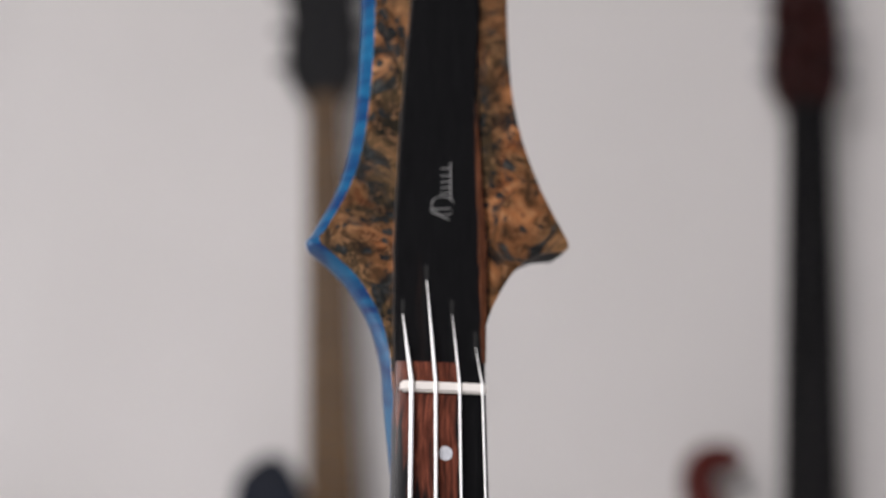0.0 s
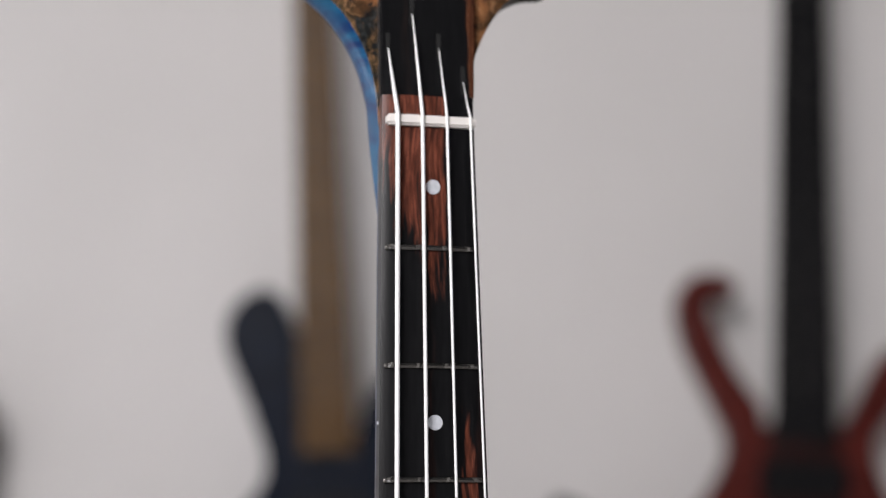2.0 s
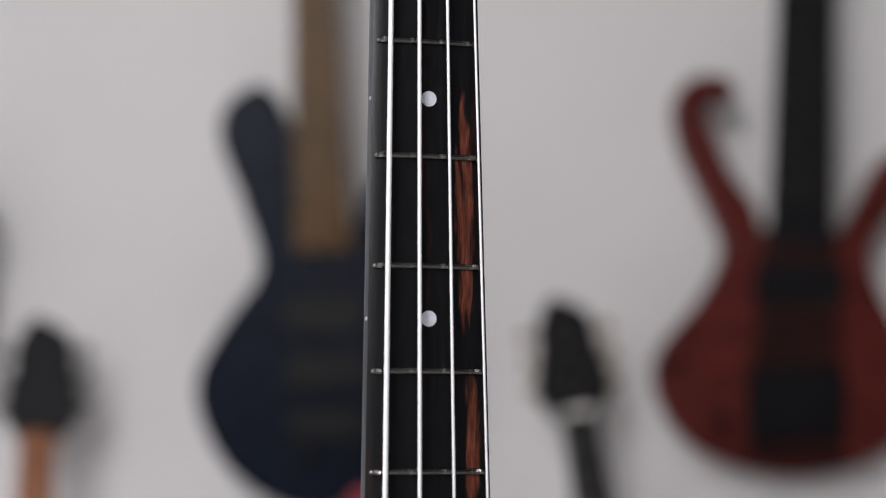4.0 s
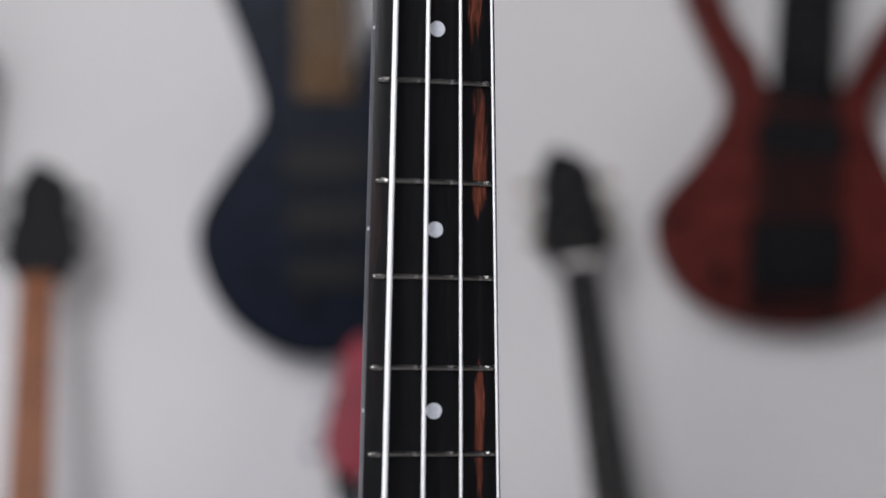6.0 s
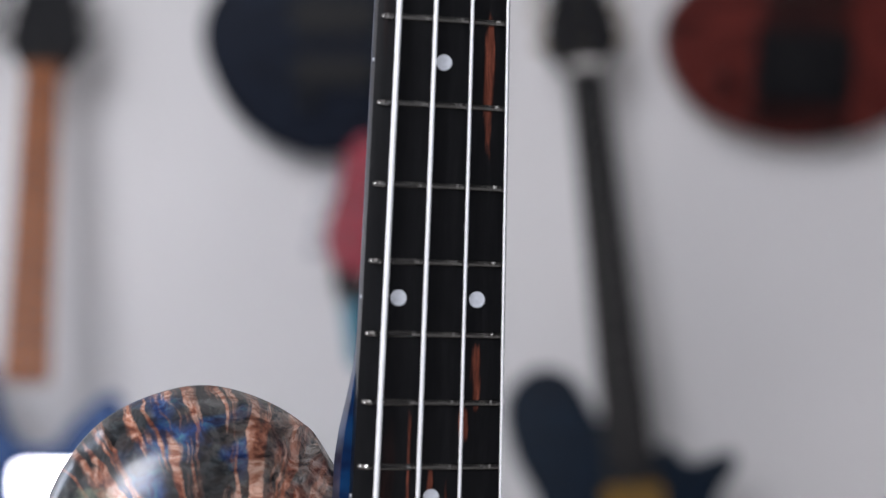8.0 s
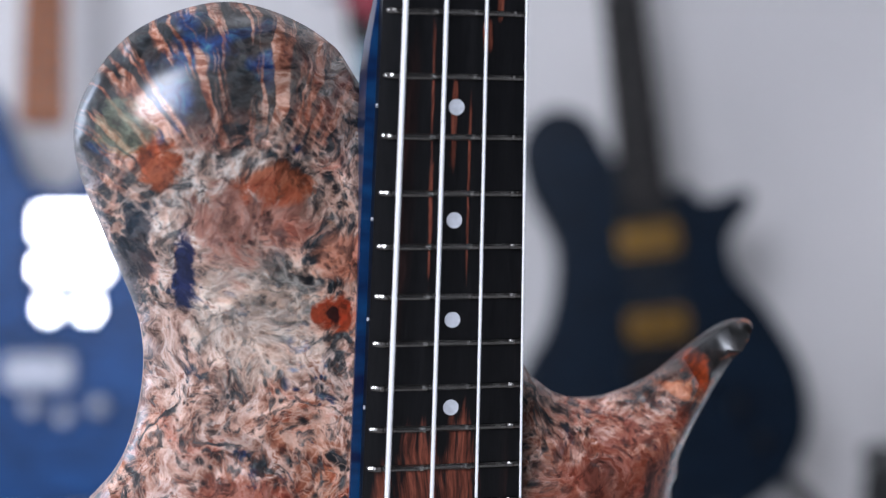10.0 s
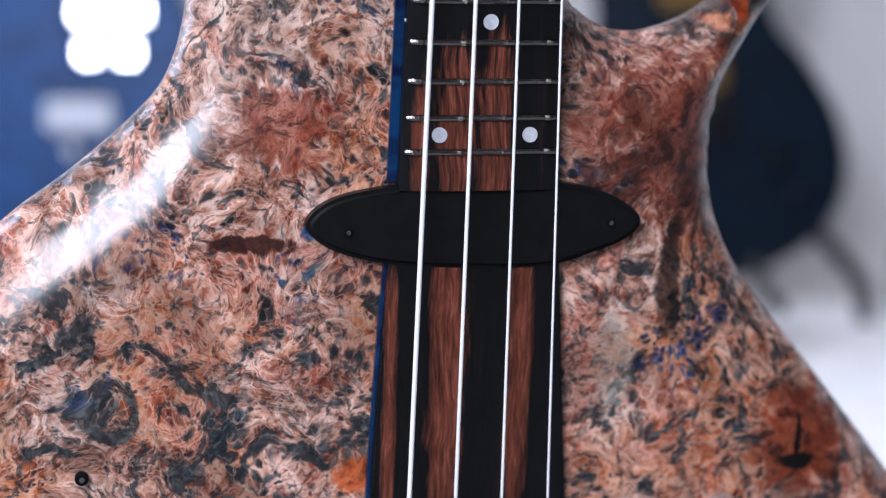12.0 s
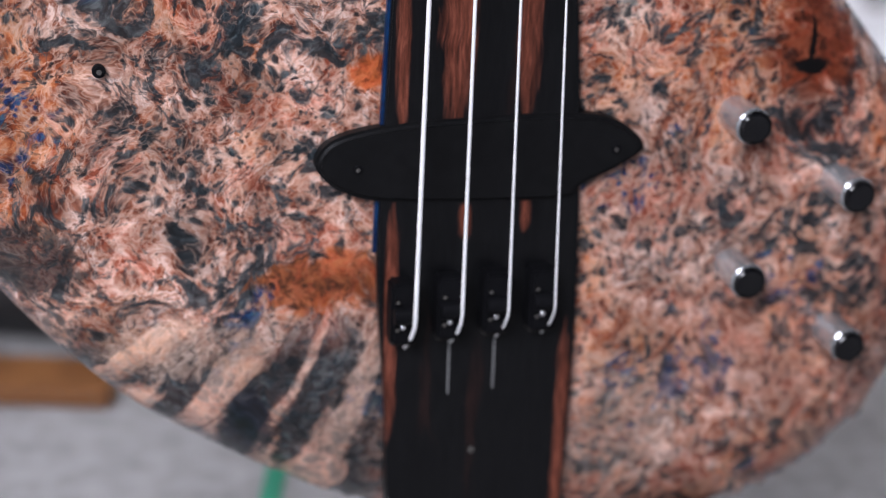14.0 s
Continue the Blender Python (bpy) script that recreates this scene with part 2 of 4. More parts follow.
        for kx, kz, hx, hz, col, amount in ((84, -645, 42, 42, (0.26, 0.085, 0.055), 0.75), (50, -640, 18, 30, (0.30, 0.11, 0.07), 0.5), (-72, -533, 26, 17, (0.44, 0.20, 0.15), 0.65), (-38, -545, 14, 10, (0.50, 0.22, 0.14), 0.6), (122, -579, 15, 8, (0.008, 0.008, 0.008), 1.0), (111, -594, 5, 10, (0.50, 0.12, 0.03), 0.9), (-75, -640, 26, 20, (0.30, 0.095, 0.055), 0.7), (-70, -566, 26, 30, (0.72, 0.64, 0.56), 0.55), (-96, -550, 5, 17, (0.006, 0.03, 0.13), 0.95), (-113, -545, 7, 25, (0.02, 0.05, 0.08), 0.8),
                                            (-43, -566, 9, 8, (0.40, 0.09, 0.03), 0.95), (-43, -566, 3, 4, (0.06, 0.012, 0.008), 0.95), (-46, -775, 9, 10, (0.62, 0.19, 0.05), 0.85), (-88, -684, 24, 4, (0.07, 0.014, 0.008), 0.9),
                                            (143, -770, 24, 26, (0.36, 0.095, 0.03), 0.8), (142, -779, 9, 4, (0.006, 0.005, 0.005), 1.0), (142, -768, 1.6, 9, (0.01, 0.006, 0.005), 1.0), (57, -735, 9, 26, (0.74, 0.66, 0.58), 0.6),
                                            (80, -700, 6, 30, (0.03, 0.02, 0.015), 0.8), (-118, -500, 10, 12, (0.32, 0.34, 0.24), 0.6), (-65, -520, 16, 9, (0.50, 0.15, 0.05), 0.7), (-105, -512, 9, 9, (0.45, 0.13, 0.04), 0.85), (62, -935, 40, 36, (0.80, 0.66, 0.58), 0.42), (125, -905, 44, 40, (0.70, 0.42, 0.33), 0.3), (-122, -890, 34, 16, (0.76, 0.56, 0.46), 0.65), (-178, -850, 24, 20, (0.03, 0.045, 0.05), 0.75), (-64, -862, 32, 15, (0.52, 0.17, 0.04), 0.75), (-95, -930, 12, 22, (0.012, 0.02, 0.05), 0.8)):
            qa = m.math("MULTIPLY", m.math("SUBTRACT", sx, kx * 0.001), 1000 / hx)
            qb = m.math("MULTIPLY", m.math("SUBTRACT", sz, kz * 0.001), 1000 / hz)
            q = m.math("ADD", m.math("SUBTRACT", 1.0, m.math("ADD", m.math("MULTIPLY", qa, qa), m.math("MULTIPLY", qb, qb))), fz)
            base = m.mix(m.ramp(q, [(0.05, 0.0), (0.55, amount)]), base, m.mix(m.ramp(b, [(0.35, 0.25), (0.62, 0.95)]), m.mix(1.0, base, tuple(min(1.0, 1.6 * c) for c in col), "MULTIPLY"), col))
    tone = m.ramp(m.noise(36, 4, 0.6, 0.7, wf), [(0.38, 0.62), (0.60, 1.0)])
    base = m.mix(1.0, base, tone, "MULTIPLY")
    grain = m.ramp(m.noise(900, 3, 0.6, 0, wf), [(0.3, 0.86), (0.7, 1.0)])
    base = m.mix(1.0, base, grain, "MULTIPLY")
    g = m.t.nodes.new("ShaderNodeGamma")
    g.inputs[1].default_value = 1.3 if head else 1.42
    m.link(base, g.inputs[0])
    base = m.mix(1.0, g.outputs[0], (1.10, 1.12, 1.12) if head else (1.32, 1.36, 1.40), "MULTIPLY")
    m.set(base, 0.45, 0.0, 0.9, 0.23)
    m.b.inputs["Coat IOR"].default_value = 1.5
    m.b.inputs["Specular IOR Level"].default_value = 0.2
    m.bump(b, 0.05, 0.0004)
    return m.m


def ebony(name, patches, warmth=1.0, green=1.0, torn=6.0, spec=0.3):
    """Near-black wood with warm brown patches along the grain: (x, z, half width, half length) in millimetres."""
    m = Mat(name)
    v = m.scaled((1, 0.4, 0.07), m.warp(14, 0.012, 3))
    g = m.noise(900, 4, 0.7, 0.2, v)
    s = m.noise(420, 4, 0.65, 0.4, v)
    dark = m.ramp(g, [(0.3, (0.0034, 0.0035, 0.0041)), (0.7, (0.0082, 0.0082, 0.0090))])
    brown = m.ramp(g, [(k, (warmth * c[0], warmth * green * c[1], warmth * c[2])) for k, c in ((0.3, (0.020, 0.007, 0.004)), (0.5, (0.085, 0.029, 0.014)), (0.7, (0.19, 0.070, 0.036)))])
    x, z = m.axis("X"), m.axis("Z")
    mask = None
    for px, pz, hx, hz in patches:
        a = m.math("MULTIPLY", m.math("SUBTRACT", x, px * 0.001), 1000 / hx)
        b = m.math("MULTIPLY", m.math("SUBTRACT", z, pz * 0.001), 1000 / hz)
        d = m.math("SUBTRACT", 1.0, m.math("ADD", m.math("MULTIPLY", a, a), m.math("POWER", m.math("ABSOLUTE", b), 4.0)))
        mask = d if mask is None else m.math("MAXIMUM", mask, d)
    mask = m.math("ADD", mask, m.math("MULTIPLY", m.math("SUBTRACT", s, 0.5), torn))
    faint = m.ramp(m.noise(85, 3, 0.5, 0.6, v), [(0.62, 0.0), (0.72, 0.12)])
    m.set(m.mix(m.math("MAXIMUM", m.ramp(mask, [(0.0, 0.0), (0.8, 0.95)]), faint), dark, brown), 0.30, 0, 0.0)
    m.b.inputs["Specular IOR Level"].default_value = spec
    m.bump(g, 0.10, 0.0003)
    return m.m


def wall_paint(name, color):
    m = Mat(name)
    n = m.noise(1.2, 5, 0.6)
    f = m.noise(160, 4, 0.6)
    m.set(m.mix(m.ramp(n, [(0.35, 0.0), (0.7, 1.0)]), tuple(c * 0.93 for c in color), color), 0.8)
    m.bump(f, 0.25, 0.001)
    return m.m


def stained(name, dark, light, coat=1.0, spec=0.5):
    """Flamed wood stained in one colour, under lacquer."""
    m = Mat(name)
    s = m.noise(60, 3, 0.5, 0.8, m.scaled((0.3, 0.3, 1.6), m.warp(12, 0.03)))
    g = m.noise(300, 4)
    c = m.ramp(s, [(0.32, dark), (0.62, light)])
    m.set(m.mix(m.ramp(g, [(0.3, 0.0), (0.8, 0.25)]), c, tuple(0.5 * x for x in dark)), 0.35, 0, coat, 0.08)
    m.b.inputs["Specular IOR Level"].default_value = spec
    return m.m


M_WALL = wall_paint("white_plaster", (0.57, 0.555, 0.545))
M_FLOOR = plain("pale_floor", (0.88, 0.88, 0.90), 0.3, coat=1.0, vary=0.04, scale=4)
M_CARPET = plain("grey_carpet", (0.25, 0.24, 0.235), 0.95, vary=0.22, scale=60, bump=0.6)
# dark tone for unseen walls and ceiling, so black gloss reflects little
M_DIM = wall_paint("unseen_dark_paint", (0.095, 0.095, 0.10))
M_BURL = burl("burl_top")
M_HEADBURL = burl("burl_head", True)
BOARD_BROWN = ((-6.5, -2, 11, 46), (1, -8, 4.5, 60), (-17, 6, 4, 22), (12.5, -158, 3.4, 46), (15, -238, 3, 26), (15.5, -343, 2.2, 26), (14, -446, 2, 12), (10, -464, 2, 6), (-10, -505, 0.7, 52), (-2, -497, 1.3, 18), (4, -520, 0.5, 40), (-12, -640, 8, 36), (3, -640, 7, 40), (-26, -650, 4, 30))
TAIL_BROWN = ((-34, -745, 3.2, 60), (-12, -735, 8, 66), (17, -735, 5.5, 62), (-37, -880, 3.2, 55), (38, -935, 3.5, 50), (-7, -838, 3, 8), (18, -836, 2.5, 8))
M_EBONY = ebony("ebony_board", BOARD_BROWN, 1.4, 0.82, 5.0, 0.28)
M_HEADSTRIP = ebony("ebony_head", ((17, 70, 1.5, 50),))
M_STRIP = ebony("ebony_centre", TAIL_BROWN, 1.6, 0.82, 2.6, 0.2)
M_ROSE = ebony("brown_streak", ((16, 70, 9, 90),))
M_BLUE = stained("blue_flame", (0.001, 0.014, 0.095), (0.003, 0.115, 0.24), 0.08, 0.1)
M_NECKBLUE = stained("blue_neck", (0.0015, 0.006, 0.035), (0.003, 0.036, 0.11), 0.3, 0.25)
M_PICKUP = plain("black_satin", (0.006, 0.006, 0.0065), 0.42, vary=0.2, scale=200, bump=0.05)
M_PICKUP.node_tree.nodes["Principled BSDF"].inputs["Specular IOR Level"].default_value = 0.15
M_STRING = plain("steel_string", (0.99, 0.99, 0.98), 0.36, 0.15, vary=0.04, scale=2500)
M_FRET = plain("nickel_fret", (0.27, 0.26, 0.245), 0.24, 1.0, vary=0.08)
M_WORN = plain("worn_metal", (0.07, 0.065, 0.06), 0.4, 0.8)
M_CHROME = plain("chrome", (0.85, 0.86, 0.88), 0.08, 1.0, vary=0.02)
M_PEARL = plain("pearl", (0.58, 0.60, 0.64), 0.3, vary=0.12, scale=500)
M_BONE = plain("bone", (0.82, 0.78, 0.74), 0.45, vary=0.05)
M_DARK = plain("dark_lacquer", (0.006, 0.006, 0.007), 0.42)
M_DARK.node_tree.nodes["Principled BSDF"].inputs["Specular IOR Level"].default_value = 0.06
M_SLOT = plain("slot_black", (0.003, 0.003, 0.003), 0.7)
# plain black gloss for the domed knob tops
M_CAP = plain("gloss_black", (0.004, 0.004, 0.005), 0.12)
M_KNOB = plain("knob_chrome", (0.55, 0.55, 0.56), 0.21, 0.75, vary=0.06, scale=300)
M_GREY = plain("grey_inlay", (0.20, 0.20, 0.20), 0.4)


# ---------- mesh helpers ----------
def mesh_of(name, bm, material, smooth=True):
    me = bpy.data.meshes.new(name)
    bmesh.ops.recalc_face_normals(bm, faces=bm.faces)
    bm.to_mesh(me)
    bm.free()
    if smooth:
        me.polygons.foreach_set("use_smooth", [True] * len(me.polygons))
        me.set_sharp_from_angle(angle=radians(38))
    for x in material if isinstance(material, (list, tuple)) else [material]:
        me.materials.append(x)
    return me


def part(name, bm, material, parent=None, label="", smooth=True):
    ob = new(name, mesh_of(name, bm, material, smooth))
    ob.parent = parent
    if label:
        ob["label"] = label
    return ob


def box(bm, x0, x1, y0, y1, z0, z1, bevel=0.0, m=None):
    r = bmesh.ops.create_cube(bm, size=1, matrix=Matrix.Translation(((x0 + x1) / 2, (y0 + y1) / 2, (z0 + z1) / 2)) @ Matrix.Diagonal((x1 - x0, y1 - y0, z1 - z0, 1)))
    vs = r["verts"]
    if bevel:
        es = list({e for v in vs for e in v.link_edges})
        vs = bmesh.ops.bevel(bm, geom=es, offset=bevel, segments=2, affect="EDGES")["verts"]
    if m:
        bmesh.ops.transform(bm, matrix=m, verts=list({v for v in vs}))
    return bm


def cyl(bm, r, h, m, seg=24, r2=None, bevel=0.0):
    """A cylinder along local z, centred."""
    vs = bmesh.ops.create_cone(bm, cap_ends=True, segments=seg, radius1=r, radius2=r if r2 is None else r2, depth=h)["verts"]
    if bevel:
        es = list({e for v in vs for e in v.link_edges if any(len(f.verts) > 4 for f in e.link_faces)})
        out = bmesh.ops.bevel(bm, geom=es, offset=bevel, segments=3, affect="EDGES")["verts"]
        vs = list({v for v in list(out) + [v for v in vs if v.is_valid]})
    bmesh.ops.transform(bm, matrix=m, verts=vs)
    return bm


FACE = Matrix.Rotation(radians(90), 4, "X")


def smooth_loop(pts, per=6, closed=True):
    """A Catmull-Rom curve through control points."""
    p = [Vector(q) for q in pts]
    n = len(p)
    out = []
    for i in range(n if closed else n - 1):
        if closed:
            a, b, c, d = p[i - 1], p[i], p[(i + 1) % n], p[(i + 2) % n]
        else:
            a, b, c, d = p[max(i - 1, 0)], p[i], p[i + 1], p[min(i + 2, n - 1)]
        for k in range(per):
            t = k / per
            out.append(0.5 * ((2 * b) + (c - a) * t + (2 * a - 5 * b + 4 * c - d) * t * t + (3 * b - a - 3 * c + d) * t ** 3))
    if not closed:
        out.append(p[-1])
    return out


def slab(bm, loop, y0, y1, bevel=0.0, seg=3):
    """A flat plate with an outline in x and z, from y0 (front) to y1 (back)."""
    vs = [bm.verts.new((p[0], y0, p[1])) for p in loop]
    f = bm.faces.new(vs)
    r = bmesh.ops.extrude_face_region(bm, geom=[f])
    top = [g for g in r["geom"] if isinstance(g, bmesh.types.BMVert)]
    bmesh.ops.translate(bm, verts=top, vec=(0, y1 - y0, 0))
    if bevel:
        es = [e for e in bm.edges if abs(e.verts[0].co.y - e.verts[1].co.y) < 1e-7 and e.is_manifold]
        bmesh.ops.bevel(bm, geom=es, offset=bevel, segments=seg, affect="EDGES", clamp_overlap=True)
    return bm


def tube(bm, pts, r, seg=8):
    """A round tube along points."""
    rings = []
    for i, p in enumerate(pts):
        d = (Vector(pts[min(i + 1, len(pts) - 1)]) - Vector(pts[max(i - 1, 0)])).normalized()
        a = d.orthogonal().normalized() if not rings else (rings[-1][1] - d * rings[-1][1].dot(d)).normalized()
        b = d.cross(a)
        rr = r[i] if isinstance(r, (list, tuple)) else r
        rings.append(([bm.verts.new(Vector(p) + (a * math.cos(t) + b * math.sin(t)) * rr) for t in (2 * math.pi * k / seg for k in range(seg))], a))
    for (u, _), (v, _) in zip(rings, rings[1:]):
        for k in range(seg):
            bm.faces.new((u[k], u[(k + 1) % seg], v[(k + 1) % seg], v[k]))
    bm.faces.new(rings[0][0])
    bm.faces.new(rings[-1][0])
    return bm


# ---------- the room ----------
def structure(name, bm, material, label, category):
    return tagged(part(name, bm, material, None, "", False), label, category, "", "structure")


X0, X1, Y0, ZT = -2.3, 2.6, -2.6, 3.2
structure("floor", box(bmesh.new(), X0 - 0.2, X1 + 0.2, Y0 - 0.2, WALL_Y + 0.2, FLOOR - 0.1, FLOOR), M_FLOOR, "glossy white floor in window light and an added overhead fill", "floor")
structure("carpet", box(bmesh.new(), -1.2, 1.4, -1.6, 0.66, FLOOR, FLOOR + 0.004, 0.001), M_CARPET, "flat grey carpet on the white floor", "carpet")
structure("ceiling", box(bmesh.new(), X0 - 0.2, X1 + 0.2, Y0 - 0.2, WALL_Y + 0.2, ZT, ZT + 0.1), M_DIM, "unseen ceiling, kept dark to limit reflections", "ceiling")
structure("wall_north", box(bmesh.new(), X0 - 0.2, X1 + 0.2, WALL_Y, WALL_Y + 0.2, FLOOR, ZT), M_WALL, "white plaster wall hung with instruments", "wall")
structure("wall_east", box(bmesh.new(), X1, X1 + 0.2, Y0 - 0.2, WALL_Y, FLOOR, ZT), M_DIM, "unseen wall, kept dark to limit reflections", "wall")
# unseen west wall; its opening is added for the low fill
bm = bmesh.new()
box(bm, X0 - 0.2, X0, Y0 - 0.2, 0.55, FLOOR, ZT)
box(bm, X0 - 0.2, X0, 1.46, WALL_Y, FLOOR, ZT)
box(bm, X0 - 0.2, X0, 0.55, 1.46, 1.9, ZT)
structure("wall_west", bm, M_WALL, "unseen white plaster wall, opened for the low left fill light", "wall")
bm = bmesh.new()
wx0, wx1, wz0, wz1 = -1.85, -0.35, 1.3, 3.0
box(bm, X0, wx0, Y0 - 0.2, Y0, FLOOR, ZT)
box(bm, wx1, X1, Y0 - 0.2, Y0, FLOOR, ZT)
box(bm, wx0, wx1, Y0 - 0.2, Y0, FLOOR, wz0)
box(bm, wx0, wx1, Y0 - 0.2, Y0, wz1, ZT)
structure("wall_south", bm, M_DIM, "unseen wall with a window opening, kept dark to limit reflections", "wall")


# ---------- the bass in front ----------
bass = tagged(new("bass_guitar"), "four-string bass with glossy salmon burl top and black ebony fingerboard", "bass guitar")
bass.matrix_world = pose(0, 0, 1.0, 0, 0, 15)
SCALE = 0.8636
MM = 0.001
KNOBS = ((109, -799.2), (158.5, -831.2), (113, -866.7), (162, -899.7))


NUT_X = (-0.0146, -0.0047, 0.0052, 0.0147)
BR_X = (-0.0303, -0.0110, 0.0084, 0.0280)


def fret_z(n):
    return -SCALE * (1 - 2 ** (-n / 12))


def board_x(z, side):
    """The board's left (-1) or right (1) edge at a height."""
    u = min(max(-z / 0.655, -0.05), 1.1)
    return -0.0198 - 0.0132 * u if side < 0 else 0.0174 + 0.0112 * u


LEFT = [(-26, -487), (-43, -466), (-69, -455), (-91, -456), (-115, -468), (-131, -491), (-132.5, -513), (-120, -545), (-109.5, -572), (-108.5, -596), (-115, -622), (-128, -639),
        (-152, -660), (-177, -679), (-201, -706), (-218, -742), (-223, -786), (-213, -830), (-191, -868), (-148, -915), (-102, -947), (-50, -975), (10, -992)]
RIGHT = [(76, -998), (138, -992), (183, -966), (206, -938), (221, -897), (222, -855), (211, -815), (194, -792), (165, -757), (126, -711), (111, -687), (104, -661), (106, -632),
         (120, -603), (132.5, -584), (136, -578), (133, -574.5), (123, -578), (110, -587), (98, -596), (86, -602), (72, -605.5), (58, -604.5), (46, -598), (34, -583)]


def carved_body():
    """The body: a fine sheet that rolls over towards its outline, then the sides and the back."""
    from mathutils.geometry import delaunay_2d_cdt
    ctrl = [(x * MM, z * MM) for x, z in LEFT + RIGHT]
    loop = smooth_loop([(x, z, 0) for x, z in ctrl], 7)
    P = np.array([(p.x, p.y) for p in loop])
    Q = np.roll(P, -1, 0)
    step = 0.0042
    gx, gz = np.meshgrid(np.arange(-0.24, 0.24, step), np.arange(-1.01, -0.44, step))
    gx[1::2] += step / 2
    G = np.column_stack((gx.ravel(), gz.ravel()))

    def dist(A):
        d = np.full(len(A), 9.0)
        for a, b in zip(P, Q):
            ab = b - a
            t = np.clip(((A - a) @ ab) / (ab @ ab + 1e-12), 0, 1)
            d = np.minimum(d, np.hypot(*(A - a - t[:, None] * ab).T))
        return d

    inside = np.zeros(len(G), bool)
    for a, b in zip(P, Q):
        cross = (a[1] > G[:, 1]) != (b[1] > G[:, 1])
        xs = a[0] + (G[:, 1] - a[1]) / (b[1] - a[1] + 1e-12) * (b[0] - a[0])
        inside ^= cross & (G[:, 0] < xs)
    G = G[inside]
    d = dist(G)
    G, d = G[d > step * 0.6], d[d > step * 0.6]
    n = len(P)
    pts = [Vector(p) for p in P] + [Vector(g) for g in G]
    res = delaunay_2d_cdt(pts, [], [list(range(n))], 1, 1e-7)
    V, F = res[0], res[2]
    A = np.array([(v.x, v.y) for v in V])
    D = dist(A)
    D[D < 1e-6] = 0
    wide = 0.056
    u = 1 - np.clip(D / wide, 0, 1)
    h = 0.009 + 0.029 * (1 - np.sqrt(np.clip(1 - u * u, 0, 1)))
    # the forearm bevel: a plain slope along the upper left edge
    ramp_ = lambda q: np.clip(q, 0, 1) ** 2 * (3 - 2 * np.clip(q, 0, 1))
    arm = ramp_((-0.095 - A[:, 0]) / 0.025) * ramp_((-0.605 - A[:, 1]) / 0.03) * ramp_((A[:, 1] + 0.86) / 0.06)
    edge = 1 - np.clip(D / 0.006, 0, 1)
    bevel = 0.009 + 0.56 * np.clip(0.029 - D, 0, 1) + 0.009 * (1 - np.sqrt(np.clip(1 - edge * edge, 0, 1)))
    h = h + (np.maximum(bevel, 0.009) - h) * arm
    nb = [[] for _ in V]
    for f in F:
        for k in range(len(f)):
            nb[f[k]].append(f[k - 1])
            nb[f[k - 1]].append(f[k])
    free = np.nonzero(D > 0.004)[0]
    for _ in range(5):
        h2 = h.copy()
        for i in free:
            h2[i] = 0.5 * h[i] + 0.5 * np.mean(h[nb[i]])
        h = h2
    bm = bmesh.new()
    vs = [bm.verts.new((A[i, 0], h[i], A[i, 1])) for i in range(len(V))]
    for f in F:
        bm.faces.new([vs[k] for k in f])
    rim = [e for e in bm.edges if e.is_boundary]
    for inset, back in ((1.0, 0.041), (0.994, 0.047), (0.97, 0.050)):
        r = bmesh.ops.extrude_edge_only(bm, edges=rim)["geom"]
        nv = [g for g in r if isinstance(g, bmesh.types.BMVert)]
        for v in nv:
            v.co.y = back
            v.co.x, v.co.z = v.co.x * inset, -0.74 + (v.co.z + 0.74) * inset
        rim = [g for g in r if isinstance(g, bmesh.types.BMEdge)]
    bmesh.ops.contextual_create(bm, geom=rim)
    return bm


part("body", carved_body(), M_BURL, bass, "glossy salmon, cream and blue burl wood")

# neck: a rounded blue shaft that widens into the heel
bm = bmesh.new()
rings = []
for k in range(61):
    z = 0.02 - 0.68 * k / 60
    flare = min(max((-z - 0.435) / 0.045, 0), 1)
    flare = flare * flare * (3 - 2 * flare)
    xl = board_x(z, -1) + 0.0006 - 0.0042 * flare
    xr = board_x(z, 1) - 0.0006
    depth = 0.021 + 0.024 * flare
    rings.append([bm.verts.new(((xl + xr) / 2 - (xr - xl) / 2 * math.cos(a), 0.007 + depth * abs(math.sin(a)) ** 0.75, z)) for a in (math.pi * j / 14 for j in range(15))])
for u, v in zip(rings, rings[1:]):
    for j in range(14):
        bm.faces.new((u[j], u[j + 1], v[j + 1], v[j]))
    bm.faces.new((u[14], u[0], v[0], v[14]))
bm.faces.new(rings[0])
bm.faces.new(rings[-1])
part("neck", bm, M_NECKBLUE, bass, "blue-stained flamed maple neck")

# fingerboard with a slight camber
bm = bmesh.new()
rings = []
for k in range(67):
    z = 0.0125 - 0.675 * k / 66
    xl, xr = board_x(z, -1), board_x(z, 1)
    row = []
    for j in range(13):
        s = j / 12
        x = xl + (xr - xl) * s
        row.append(bm.verts.new((x, 0.0012 * (2 * s - 1) ** 2 + 0.0002 + (0.0008 if j in (0, 12) else 0), z)))
    row += [bm.verts.new((xr, 0.0072, z)), bm.verts.new((xl, 0.0072, z))]
    rings.append(row)
for u, v in zip(rings, rings[1:]):
    for j in range(15):
        bm.faces.new((u[j], u[(j + 1) % 15], v[(j + 1) % 15], v[j]))
bm.faces.new(rings[0])
bm.faces.new(rings[-1])
board = part("fingerboard", bm, M_EBONY, bass, "near-black ebony fingerboard with brown streaks")

